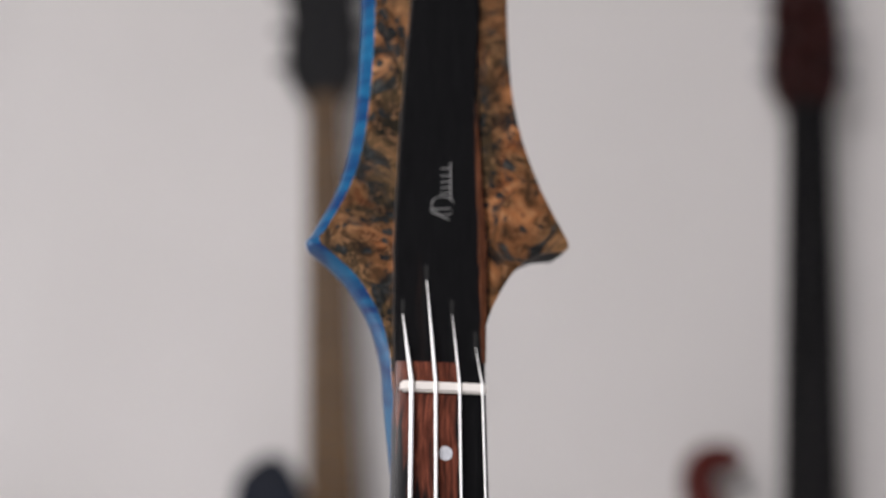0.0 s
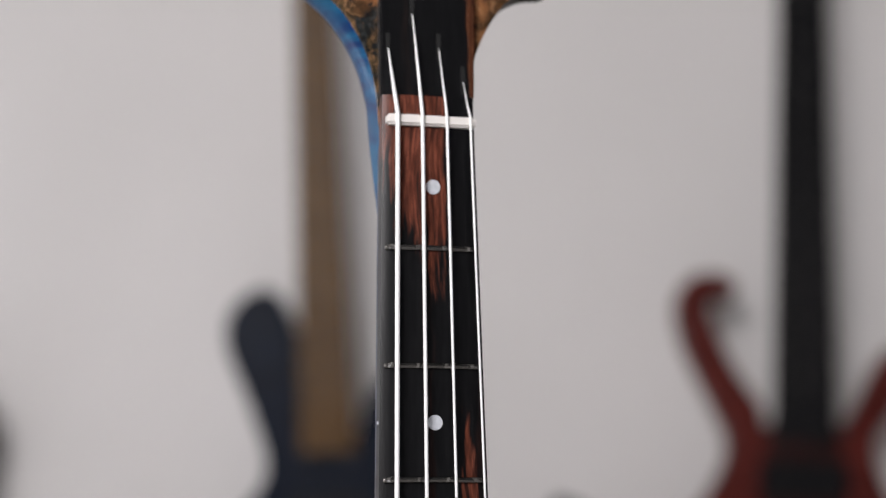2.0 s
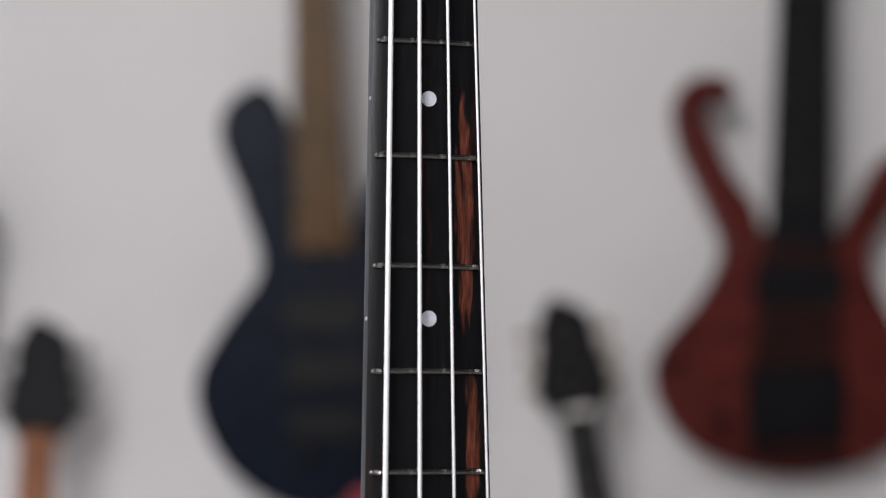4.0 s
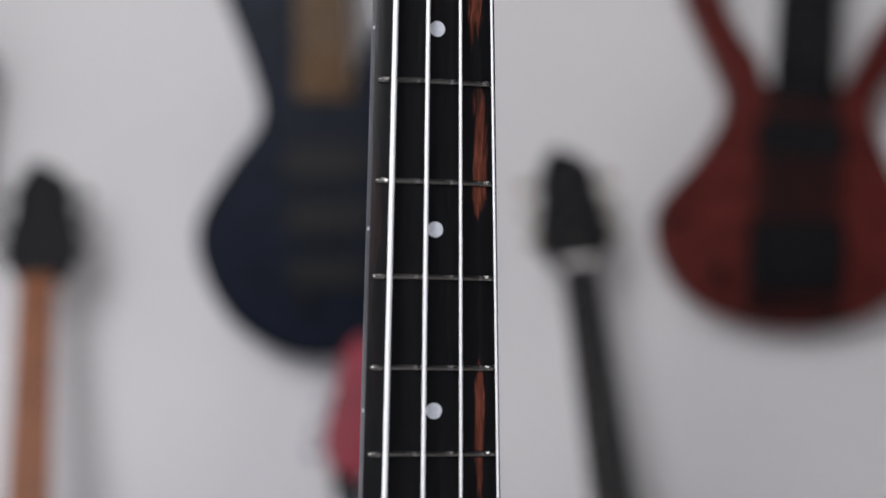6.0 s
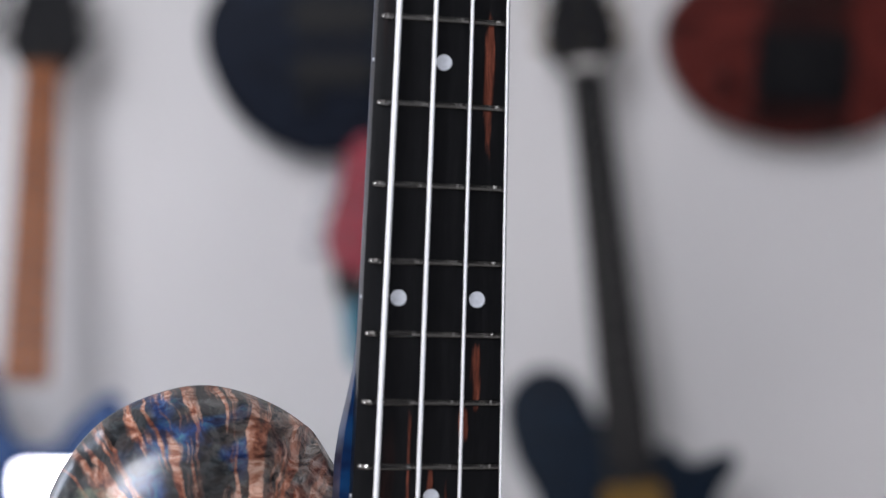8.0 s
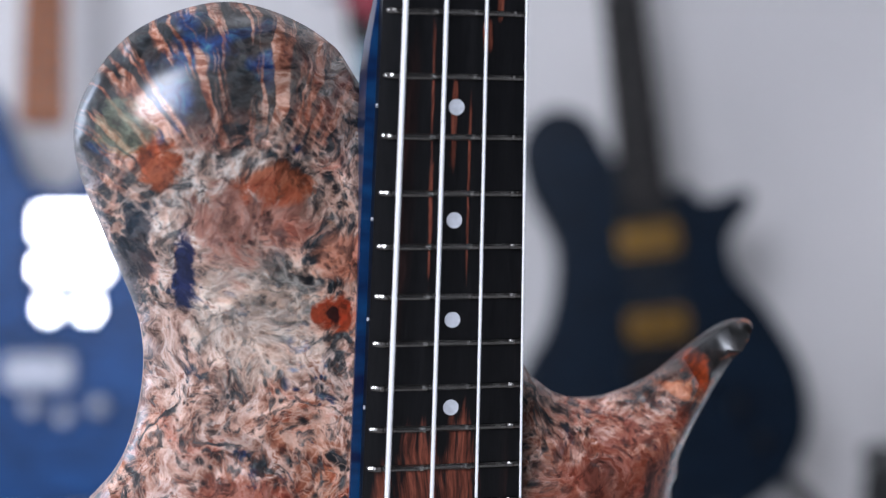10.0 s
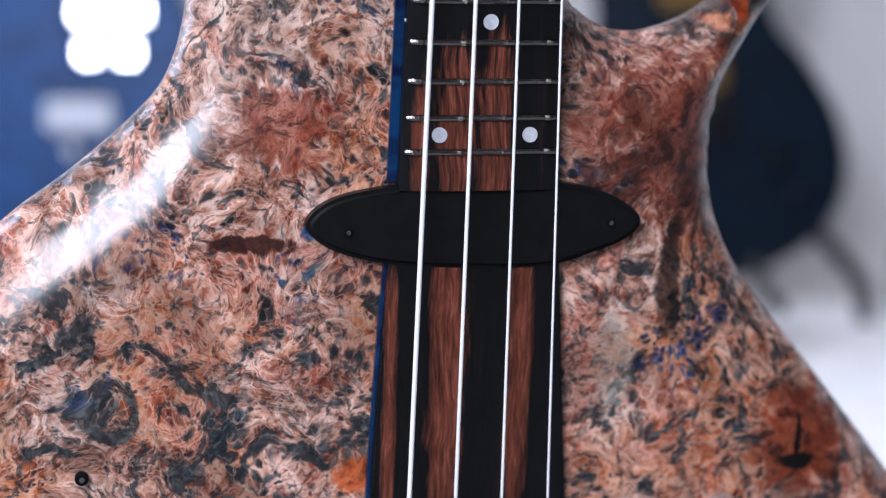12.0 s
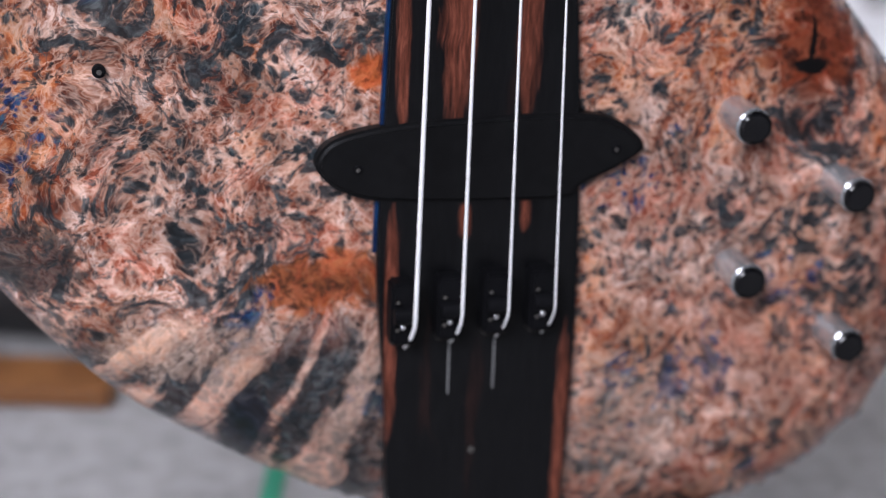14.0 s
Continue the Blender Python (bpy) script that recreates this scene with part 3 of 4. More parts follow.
for n in range(1, 25):
    z = fret_z(n)
    bm = bmesh.new()
    xl, xr = board_x(z, -1) + 0.0012, board_x(z, 1) - 0.0006
    # low crowns, rounded at the ends; added bumps beside the strings catch glints
    glint_bumps = [NUT_X[k] + (BR_X[k] - NUT_X[k]) * -z / 0.873 - 0.0012 for k in range(4)] + [xl + 0.0030]
    pts, rad = [], []
    for q in range(97):
        x = xl + (xr - xl) * q / 96
        u = 2 * q / 96 - 1
        lift = sum(0.00085 * math.exp(-((x - c) / 0.0006) ** 2) for c in glint_bumps)
        pts.append((x, 0.0012 * u * u + 0.00015 - lift, z))
        rad.append(0.00125 * min(1.0, 0.55 + 0.3 * min(q, 96 - q)))
    tube(bm, pts, rad, 8)
    part("fret", bm, M_FRET, board)


def dot(x, z, r=0.0029):
    bm = bmesh.new()
    cyl(bm, r, 0.0012, Matrix.Translation((x, 0.0004, z)) @ FACE, 24)
    part("inlay_dot", bm, M_PEARL, board)


for n in (1, 3, 5, 7, 9, 15, 17, 19, 21):
    z = (fret_z(n) + fret_z(n - 1)) / 2
    dot(-0.0019 * math.sin(math.pi * min(1, -z / 0.66)), z)
for n, s in ((12, 0.0145), (24, 0.0175)):
    for k in (-1, 1):
        dot(k * s - 0.0012, (fret_z(n) + fret_z(n - 1)) / 2)

for n in (3, 5, 7, 9, 12, 15, 17, 19, 21):
    z = (fret_z(n) + fret_z(n - 1)) / 2
    part("side_dot", cyl(bmesh.new(), 0.0007, 0.0008, Matrix.Translation((board_x(z, -1), 0.0042, z)) @ Matrix.Rotation(radians(90), 4, "Y"), 12), M_PEARL, board)

bm = box(bmesh.new(), -0.0185, 0.0172, -0.002, 0.006, 0.0, 0.0042, 0.0008)
part("nut", bm, M_BONE, bass, "white bone nut")

# headstock
def loop2(points, per=6):
    return smooth_loop([(x, z, 0) for x, z in points], per, False)


def head_ring(grow):
    """The headstock's outline; the left edge flares out by grow millimetres."""
    a = loop2([(-13, -60), (-16.5, -30), (-19.6, 0), (-20.8, 16), (-24.5, 32), (-34, 48), (-49, 61)])
    b = loop2([(-49, 61), (-50, 64), (-48, 66)], 2)
    c = loop2([(-48, 66), (-37, 87), (-31, 110), (-28, 140), (-27, 172), (-30, 212), (-20, 238), (0, 243), (20, 240), (34, 214), (31, 176), (33, 130), (42, 97), (56, 69)])
    d = loop2([(56, 69), (56.5, 66), (54, 64)], 2)
    e = loop2([(54, 64), (43, 62), (32, 54), (22, 37), (18.3, 22), (17.0, 0), (14, -30), (10, -60)])
    out = []
    for p in a[:-1] + b[:-1] + c[:-1] + d[:-1] + e:
        u = min(max((p.y + 8) / 58, 0), 1)
        g = (grow if p.x < 0 else 0.12 * grow) * u * u * (3 - 2 * u)
        out.append(((p.x - (g if p.x < 0 else -g)) * MM, p.y * MM))
    return out


bm = bmesh.new()
prev = None
layers = ((0.0, 0.0078), (0.6, 0.0084), (3.4, 0.013), (4.4, 0.018), (3.2, 0.023), (0.0, 0.026))
for g, y in layers:
    ring = [bm.verts.new((x, y, z)) for x, z in head_ring(g)]
    if prev:
        for j in range(len(ring)):
            f = bm.faces.new((prev[j - 1], prev[j], ring[j], ring[j - 1]))
            # edge: blue on the left, coloured dark on the right to stand for shade
            f.material_index = 0 if y < 0.009 else (1 if ring[j].co.x < 0.002 else 2)
    else:
        bm.faces.new(ring)
    prev = ring
bm.faces.new(prev).material_index = 1
head = part("headstock", bm, [M_HEADBURL, M_BLUE, M_DARK], bass, "burl-faced pointed headstock with blue flamed edge")

bm = bmesh.new()
slab(bm, [(x * MM, z * MM) for x, z in ((-19.6, 12.6), (-19.6, 60), (-17.8, 100), (-16, 125), (-12, 172), (-8, 236), (12, 236), (17.5, 172), (15.5, 128), (17.5, 95), (19.5, 62), (18.2, 12.6))], 0.0045, 0.012, 0.0006)
part("centre_strip", bm, M_HEADSTRIP, head, "black ebony strip with a brown right edge")
bm = bmesh.new()
slab(bm, [(x * MM, z * MM) for x, z in ((14.6, 128), (15.6, 126), (19.3, 62), (18.3, 14), (16.6, 14), (16.4, 60), (14.9, 95))], 0.0041, 0.0052)
part("brown_streak", bm, M_ROSE, head, "warm brown streak of sapwood")

# plain lettering shapes on the strip
STROKES = [[(0.0008 + 0.0050 * math.cos(a), 0.0043, 0.0795 + 0.0040 * math.sin(a)) for a in (0.4 + 5.2 * k / 20 for k in range(21))],
           [(-0.0045, 0.0043, 0.0765), (0.0035, 0.0043, 0.0735)], [(-0.0050, 0.0043, 0.0775), (0.0040, 0.0043, 0.0785)], [(0.0041, 0.0043, 0.083), (0.0041, 0.0043, 0.0985)]]
STROKES += [[(-0.0003, 0.0043, z0), (0.0041, 0.0043, z0 + 0.0006)] for z0 in (0.0848, 0.0872, 0.0896, 0.0922, 0.0955)]
for pts in STROKES:
    part("emblem_stroke", tube(bmesh.new(), pts, 0.0003, 6), M_GREY, head, "thin grey inlaid stroke")

# strings, nut to saddle, dipping into their slots at both ends
END_Z = (0.031, 0.046, 0.032, 0.019)
END_X = (-0.0165, -0.0065, 0.0042, 0.0140)
GAUGE = (0.00096, 0.00077, 0.00057, 0.00047)
SAD_Z = (-0.873, -0.872, -0.871, -0.871)
for k in range(4):
    nx, bx, ez = NUT_X[k], BR_X[k], END_Z[k]
    pts = [(END_X[k], 0.0062, ez + 0.004), (END_X[k], 0.0035, ez), (END_X[k] + 0.55 * (nx - END_X[k]), 0.0, 0.5 * ez), (nx, -0.0026, 0.004)]
    pts += [(nx + (bx - nx) * s, -0.0026 - 0.0085 * s, (SAD_Z[k] - 0.002) * s) for s in (0.01, 0.25, 0.5, 0.75, 0.985)]
    pts += [(bx, -0.0112, SAD_Z[k]), (bx, -0.0100, SAD_Z[k] - 0.004), (bx - 0.0002, -0.0062, SAD_Z[k] - 0.0095), (bx - 0.0005, 0.0045, SAD_Z[k] - 0.0185)]
    bm = bmesh.new()
    tube(bm, pts, [GAUGE[k] * 0.12, GAUGE[k] * 0.35, GAUGE[k] * 0.8] + [GAUGE[k]] * (len(pts) - 3), 10)
    part("string", bm, M_STRING, bass, "bright steel bass string")
    bm = box(bmesh.new(), END_X[k] - 0.0013, END_X[k] + 0.0013, 0.0042, 0.006, ez - 0.004, ez + 0.008, 0.0004)
    part("string_slot", bm, M_SLOT, head)

# centre strip from the board's end to the tail
bm = bmesh.new()
edge_l = loop2([(-34, -662), (-36, -694), (-38.5, -736), (-41, -796), (-43, -850), (-41, -887), (-39, -913), (-37, -961), (-36, -986)], 4)
edge_r = loop2([(39, -992), (40, -969), (42, -919), (42, -868), (41, -835), (39, -794), (35, -739), (32, -694), (30, -662)], 4)
slab(bm, [(p.x * MM, p.y * MM) for p in edge_l + edge_r], 0.0045, 0.014, 0.0006)
part("tail_strip", bm, M_STRIP, bass, "dark striped ebony strip under the strings")
bm = bmesh.new()
slab(bm, [((p.x - 1.4) * MM, p.y * MM) for p in edge_l[:17]] + [((p.x + 0.4) * MM, p.y * MM) for p in reversed(edge_l[:17])], 0.0068, 0.014)
part("edge_line", bm, M_NECKBLUE, bass, "thin blue line beside the dark strip")


def pickup(points, screws, top):
    bm = bmesh.new()
    slab(bm, [(p.x * MM, p.y * MM) for p in smooth_loop([(x, z, 0) for x, z in points], 5)], top, 0.016, 0.0022, 3)
    ob = part("pickup", bm, M_PICKUP, bass, "matt black lens-shaped pickup")
    for x, z in screws:
        bm = bmesh.new()
        cyl(bm, 0.0021, 0.0012, Matrix.Translation((x * MM, top, z * MM)) @ FACE, 18, None, 0.0003)
        sc = part("screw", bm, M_DARK, ob, "small dark screw")
        part("screw_socket", cyl(bmesh.new(), 0.0010, 0.0012, Matrix.Translation((x * MM, top - 0.0003, z * MM)) @ FACE, 6), M_FRET, sc)


pickup(((-67.5, -675), (-62, -668.5), (-51, -664), (-31, -661), (-3, -660), (25, -660), (44, -663), (58, -669), (64, -676), (58, -683), (45, -688), (26, -693), (-6, -693), (-35, -691), (-54, -686.5), (-64, -681)), ((-52, -678), (51, -676)), 0.0022)
pickup(((-68.5, -810), (-63, -802), (-49, -797.5), (-28, -795), (-4, -794), (21, -793.5), (46, -795), (60, -801), (67, -810), (56, -818), (42, -824), (34, -830), (-4, -829.5), (-41, -827.5), (-57, -823), (-65, -817)), ((-52, -813), (54.5, -809.5)), 0.0022)

# bridge saddles
for k in range(4):
    bx, z = BR_X[k], SAD_Z[k]
    bm = bmesh.new()
    box(bm, bx - 0.0085, bx + 0.0022, -0.0050, 0.006, z - 0.0135, z + 0.013, 0.0012)
    cyl(bm, 0.0036, 0.0095, Matrix.Translation((bx - 0.0030, -0.0062, z)) @ Matrix.Rotation(radians(90), 4, "Y"), 18, None, 0.0006)
    sd = part("bridge_saddle", bm, M_DARK, bass, "small black bridge saddle")
    for dx, dz in ((-0.0062, -0.006), (-0.0062, 0.006)):
        part("saddle_screw", cyl(bmesh.new(), 0.0009, 0.003, Matrix.Translation((bx + dx, -0.0052, z + dz)) @ FACE, 10), M_FRET, sd)
    part("saddle_foot", box(bmesh.new(), bx - 0.0080, bx + 0.0018, -0.0020, 0.0050, z - 0.0149, z - 0.0132, 0.0005), M_WORN, sd, "thin worn metal edge")
    part("height_screw", cyl(bmesh.new(), 0.0011, 0.006, Matrix.Translation((bx - 0.0045, -0.0062, z - 0.004)) @ FACE, 10, None, 0.0003), M_CHROME, sd, "tiny bright screw")
    if k in (1, 2):
        bm = box(bmesh.new(), bx - 0.0014, bx - 0.0006, 0.0042, 0.0052, z - 0.042, z - 0.0185)
        part("tail_slot", bm, M_GREY, bass, "thin pale groove behind the saddle")

# control knobs
for x, z in KNOBS:
    bm = bmesh.new()
    cyl(bm, 0.0077, 0.029, Matrix.Translation(((x - 1.0) * MM, 0.0030, (z + 0.7) * MM)) @ FACE, 36, None, 0.0012)
    kn = part("control_knob", bm, M_KNOB, bass, "small bright chrome knob")
    bm = bmesh.new()
    cyl(bm, 0.0072, 0.0036, Matrix.Translation(((x - 1.0) * MM, -0.0122, (z + 0.7) * MM)) @ FACE, 36, None, 0.0018)
    part("knob_cap", bm, M_CAP, kn, "glossy black domed knob top")
pin = part("top_pin", cyl(bmesh.new(), 0.0026, 0.004, Matrix.Translation((-0.150, 0.0085, -0.771)) @ FACE, 18, None, 0.0004), M_DARK, bass, "small dark metal pin")
part("pin_socket", cyl(bmesh.new(), 0.0011, 0.001, Matrix.Translation((-0.150, 0.0063, -0.771)) @ FACE, 8), M_FRET, pin)
part("tail_screw", cyl(bmesh.new(), 0.0016, 0.001, Matrix.Translation((-0.001, 0.0042, -0.941)) @ FACE, 14), M_FRET, bass)


# ---------- instruments behind ----------
M_WIRE = plain("dull_steel", (0.06, 0.056, 0.052), 0.4, 1.0)
M_NAVY = stained("navy_lacquer", (0.004, 0.005, 0.009), (0.007, 0.011, 0.021), 0.0, 0.06)
M_RED = stained("red_lacquer", (0.032, 0.006, 0.005), (0.105, 0.018, 0.014), 0.12, 0.12)
M_DARKRED = stained("dark_red_lacquer", (0.008, 0.003, 0.003), (0.030, 0.007, 0.006), 0.12, 0.12)
M_BLUEB = stained("blue_lacquer", (0.004, 0.018, 0.06), (0.009, 0.058, 0.19), 0.0, 0.1)
M_TEAL = stained("dark_blue_lacquer", (0.0012, 0.0036, 0.008), (0.0025, 0.008, 0.017), 0.15, 0.12)
M_BROWN = stained("brown_lacquer", (0.03, 0.014, 0.01), (0.07, 0.03, 0.02), 0.12, 0.12)
M_MAPLE = stained("aged_maple", (0.060, 0.029, 0.009), (0.110, 0.058, 0.020), 0.0, 0.1)
M_ORANGE = stained("roasted_maple", (0.16, 0.047, 0.013), (0.27, 0.088, 0.027), 0.0, 0.1)
M_DULL = plain("dull_chrome", (0.24, 0.25, 0.28), 0.5, 1.0)
M_SMOKE = plain("smoky_cover", (0.010, 0.010, 0.0105), 0.4)
M_SMOKE.node_tree.nodes["Principled BSDF"].inputs["Specular IOR Level"].default_value = 0.1
M_PALEGOLD = plain("pale_gold", (0.11, 0.075, 0.03), 0.3, 0.9, vary=0.1)
M_GOLD = plain("gold", (0.22, 0.125, 0.03), 0.35, 1.0, vary=0.1)
M_HOT = stained("crimson_lacquer", (0.13, 0.006, 0.014), (0.24, 0.015, 0.03), 0.12, 0.12)
M_CYAN = stained("cyan_lacquer", (0.008, 0.09, 0.14), (0.02, 0.16, 0.22), 0.12, 0.12)


def grown(points, k):
    return tuple((x * k, z * k) for x, z in points)


def instrument(name, label, category, m, outline, body_mat, neck_len, nut_w, heel_w, board_mat, head, head_mat, tuners, metal, pickups, bridge_z, knobs, pick_mat, strings=4, thick=0.04, pegs=None, nut_mat=None, rise=0.0):
    """A guitar with its nut at the origin, its face towards -y and its tail down."""
    root = tagged(new(name), label, category)
    # rise shortens the neck: the nut comes down towards a body that stays where it is
    root.matrix_world = m @ Matrix.Translation((0, 0, -rise))
    outline = [(x, z + rise) for x, z in outline]
    pickups = [(x, z + rise, w, h) for x, z, w, h in pickups]
    knobs = [(x, z + rise) for x, z in knobs]
    neck_len, bridge_z = neck_len - rise, bridge_z + rise
    bm = bmesh.new()
    slab(bm, [(p.x, p.y) for p in smooth_loop([(x, z, 0) for x, z in outline], 6)], 0.0, thick, 0.009, 3)
    body = part("body", bm, body_mat, root)
    bm = bmesh.new()
    rr = []
    for k in range(9):
        z = 0.004 - (neck_len + 0.004) * k / 8
        w = nut_w + (heel_w - nut_w) * k / 8
        rr.append([bm.verts.new((-w / 2 * math.cos(a), -0.006 + 0.024 * math.sin(a), z)) for a in (math.pi * j / 8 for j in range(9))])
    for u, v in zip(rr, rr[1:]):
        for j in range(8):
            bm.faces.new((u[j], u[j + 1], v[j + 1], v[j]))
        bm.faces.new((u[8], u[0], v[0], v[8]))
    bm.faces.new(rr[0])
    bm.faces.new(rr[-1])
    part("neck", bm, board_mat, root)
    bm = bmesh.new()
    slab(bm, [(-nut_w / 2, 0), (nut_w / 2, 0), (heel_w / 2, -neck_len), (-heel_w / 2, -neck_len)], -0.0125, -0.0055, 0.001)
    fb = part("fingerboard", bm, board_mat, root)
    scale = -bridge_z
    for n in range(1, 21):
        z = -scale * (1 - 2 ** (-n / 12))
        if -z > neck_len - 0.005:
            break
        w = nut_w + (heel_w - nut_w) * (-z / neck_len)
        part("fret", box(bmesh.new(), -w / 2, w / 2, -0.0131, -0.012, z - 0.0006, z + 0.0006), M_WIRE, fb)
    bm = bmesh.new()
    slab(bm, [(p.x, p.y) for p in smooth_loop([(x, z, 0) for x, z in head], 5)], 0.001, 0.016, 0.002)
    hd = part("headstock", bm, head_mat, root)
    part("nut", box(bmesh.new(), -nut_w / 2, nut_w / 2, -0.015, -0.004, 0.0, 0.005, 0.001), nut_mat or M_DARK, root)
    for x, z, s in tuners:
        bm = bmesh.new()
        cyl(bm, 0.0018, 0.016, Matrix.Translation((x - 0.022 * s, -0.006, z)) @ FACE, 14, None, 0.001)
        tube(bm, [(x - 0.004 * s, 0.009, z), (x + 0.007 * s, 0.009, z)], 0.003, 8)
        bmesh.ops.create_uvsphere(bm, u_segments=12, v_segments=8, radius=0.0090, matrix=Matrix.Translation((x + 0.012 * s, 0.009, z)) @ Matrix.Diagonal((1, 0.45, 0.8, 1)))
        part("tuning_peg", bm, pegs or metal, hd)
    for x, z, w, h in pickups:
        part("pickup", box(bmesh.new(), x - w / 2, x + w / 2, -0.008, 0.004, z - h / 2, z + h / 2, 0.003), pick_mat, body)
    part("bridge", box(bmesh.new(), -heel_w * 0.7, heel_w * 0.7, -0.012, 0.003, bridge_z - 0.02, bridge_z + 0.015, 0.003), metal, body)
    for x, z in knobs:
        part("control_knob", cyl(bmesh.new(), 0.009, 0.02, Matrix.Translation((x, -0.008, z)) @ FACE, 20, 0.008, 0.002), metal, body)
    for k in range(strings):
        s = k / (strings - 1) - 0.5
        bm = bmesh.new()
        tube(bm, [(s * nut_w * 0.75, -0.004, 0.03), (s * nut_w * 0.78, -0.0155, 0.003), (s * heel_w * 0.95, -0.0175, bridge_z)], 0.0004, 5)
        part("string", bm, M_WIRE, root)
    return root


def hung(x, z, lean):
    """On the wall: the nut's place, and the lean in degrees (tail to the right if positive)."""
    return pose(x, WALL_Y - 0.115, z, 3, -lean, 0)


BASS_HEAD = ((-0.024, -0.004), (-0.036, 0.008), (-0.046, 0.03), (-0.048, 0.07), (-0.043, 0.10), (-0.046, 0.13), (-0.036, 0.17), (-0.01, 0.215), (0.03, 0.2), (0.042, 0.13), (0.046, 0.05), (0.036, 0.010), (0.024, -0.004))
BASS_PEGS = tuple((s * 0.042, z, s) for s in (-1, 1) for z in (0.045, 0.092, 0.14))
instrument("wall_bass", "dark navy bass with amber maple neck on the wall", "bass guitar", hung(-0.141, 1.659, 1.5),
           grown(((-0.022, -0.62), (-0.03, -0.51), (-0.058, -0.452), (-0.099, -0.463), (-0.115, -0.508), (-0.088, -0.59), (-0.073, -0.66), (-0.11, -0.715), (-0.147, -0.78), (-0.14, -0.84), (-0.10, -0.90), (-0.03, -0.935),
            (0.05, -0.925), (0.12, -0.885), (0.152, -0.82), (0.14, -0.755), (0.1, -0.70), (0.075, -0.65), (0.095, -0.585), (0.085, -0.545), (0.05, -0.575), (0.025, -0.63)), 1.03),
           M_NAVY, 0.66, 0.044, 0.066, M_MAPLE, BASS_HEAD, M_DARK, BASS_PEGS, M_SMOKE, ((0, -0.735, 0.10, 0.04), (0, -0.80, 0.10, 0.04)), -0.862, ((0.085, -0.80), (0.10, -0.84), (-0.03, -0.90)), M_SMOKE, 4, 0.04, M_DARK, None, 0.022)
red_bass = instrument("wall_bass", "glossy red bass with curled horns, hung on the wall", "bass guitar", hung(0.461, 1.656, -2.4),
           ((-0.035, -0.645), (-0.050, -0.611), (-0.079, -0.572), (-0.100, -0.530), (-0.111, -0.502), (-0.104, -0.489), (-0.090, -0.489), (-0.078, -0.480), (-0.083, -0.463), (-0.108, -0.456), (-0.136, -0.465), (-0.151, -0.497), (-0.143, -0.54), (-0.128, -0.572), (-0.108, -0.611), (-0.088, -0.665), (-0.115, -0.725), (-0.162, -0.79),
            (-0.155, -0.85), (-0.105, -0.902), (-0.01, -0.925), (0.085, -0.905), (0.145, -0.85), (0.15, -0.79), (0.11, -0.73), (0.085, -0.66), (0.118, -0.60), (0.128, -0.555), (0.110, -0.540), (0.090, -0.560), (0.060, -0.62), (0.035, -0.65)),
           M_RED, 0.655, 0.056, 0.076, M_DARK, BASS_HEAD, M_DARKRED, BASS_PEGS, M_DARK, ((0, -0.70, 0.105, 0.045), (0, -0.835, 0.115, 0.075)), -0.86, ((-0.09, -0.86),), M_DARK, 5, 0.04, M_DULL, None, 0.036)
bm = bmesh.new()
slab(bm, [(-0.042, -0.60), (0.042, -0.60), (0.058, -0.875), (-0.058, -0.875)], -0.003, 0.002, 0.001)
part("centre_strip", bm, M_DARKRED, red_bass, "dark red-brown strip down the middle of the body")
instrument("wall_bass", "dark brown bass at the row's end on the wall", "bass guitar", hung(-0.70, 1.65, 0),
           ((-0.025, -0.62), (-0.09, -0.52), (-0.12, -0.56), (-0.1, -0.65), (-0.16, -0.79), (-0.12, -0.9), (0, -0.93), (0.12, -0.9), (0.165, -0.80), (0.17, -0.68), (0.175, -0.6), (0.13, -0.55), (0.07, -0.6), (0.025, -0.64)),
           M_BROWN, 0.65, 0.044, 0.064, M_DARK, BASS_HEAD, M_BROWN, BASS_PEGS, M_DARK, ((0, -0.74, 0.1, 0.04),), -0.862, ((0.09, -0.84),), M_DARK)

GTR_HEAD = ((-0.021, -0.002), (-0.031, 0.004), (-0.041, 0.024), (-0.042, 0.048), (-0.034, 0.078), (-0.031, 0.110), (-0.012, 0.141), (0.008, 0.134), (0.030, 0.117), (0.035, 0.082), (0.042, 0.048), (0.041, 0.024), (0.031, 0.004), (0.021, -0.002))
GTR_PEGS = tuple((s * 0.035, z, s) for s in (-1, 1) for z in (0.035, 0.068, 0.1))


def stood(x, z, y, lean, tip):
    """On a floor stand: leaning back by tip degrees and sideways by lean."""
    return pose(x, y, z, -tip, -lean, 0)


right_guitar = instrument("floor_guitar", "dark blue guitar with gold pickups on a floor stand", "electric guitar", stood(0.169, 0.804, 1.40, 7.5, 8),
           grown(((-0.022, -0.39), (-0.05, -0.335), (-0.090, -0.322), (-0.124, -0.352), (-0.122, -0.41), (-0.099, -0.475), (-0.115, -0.55), (-0.152, -0.61), (-0.155, -0.68), (-0.12, -0.75), (-0.05, -0.785), (0.03, -0.785), (0.105, -0.755), (0.148, -0.70), (0.15, -0.63), (0.12, -0.56), (0.092, -0.52), (0.088, -0.482), (0.114, -0.448), (0.110, -0.430), (0.066, -0.436), (0.045, -0.415), (0.024, -0.42)), 1.03),
           M_TEAL, 0.46, 0.042, 0.055, M_DARK, GTR_HEAD, M_DARK, GTR_PEGS, M_DARK, ((0, -0.487, 0.066, 0.034), (0, -0.582, 0.066, 0.034)), -0.63, ((-0.02, -0.68), (0.08, -0.68), (0.1, -0.72)), M_GOLD, 6, 0.045, M_PALEGOLD, M_BONE)
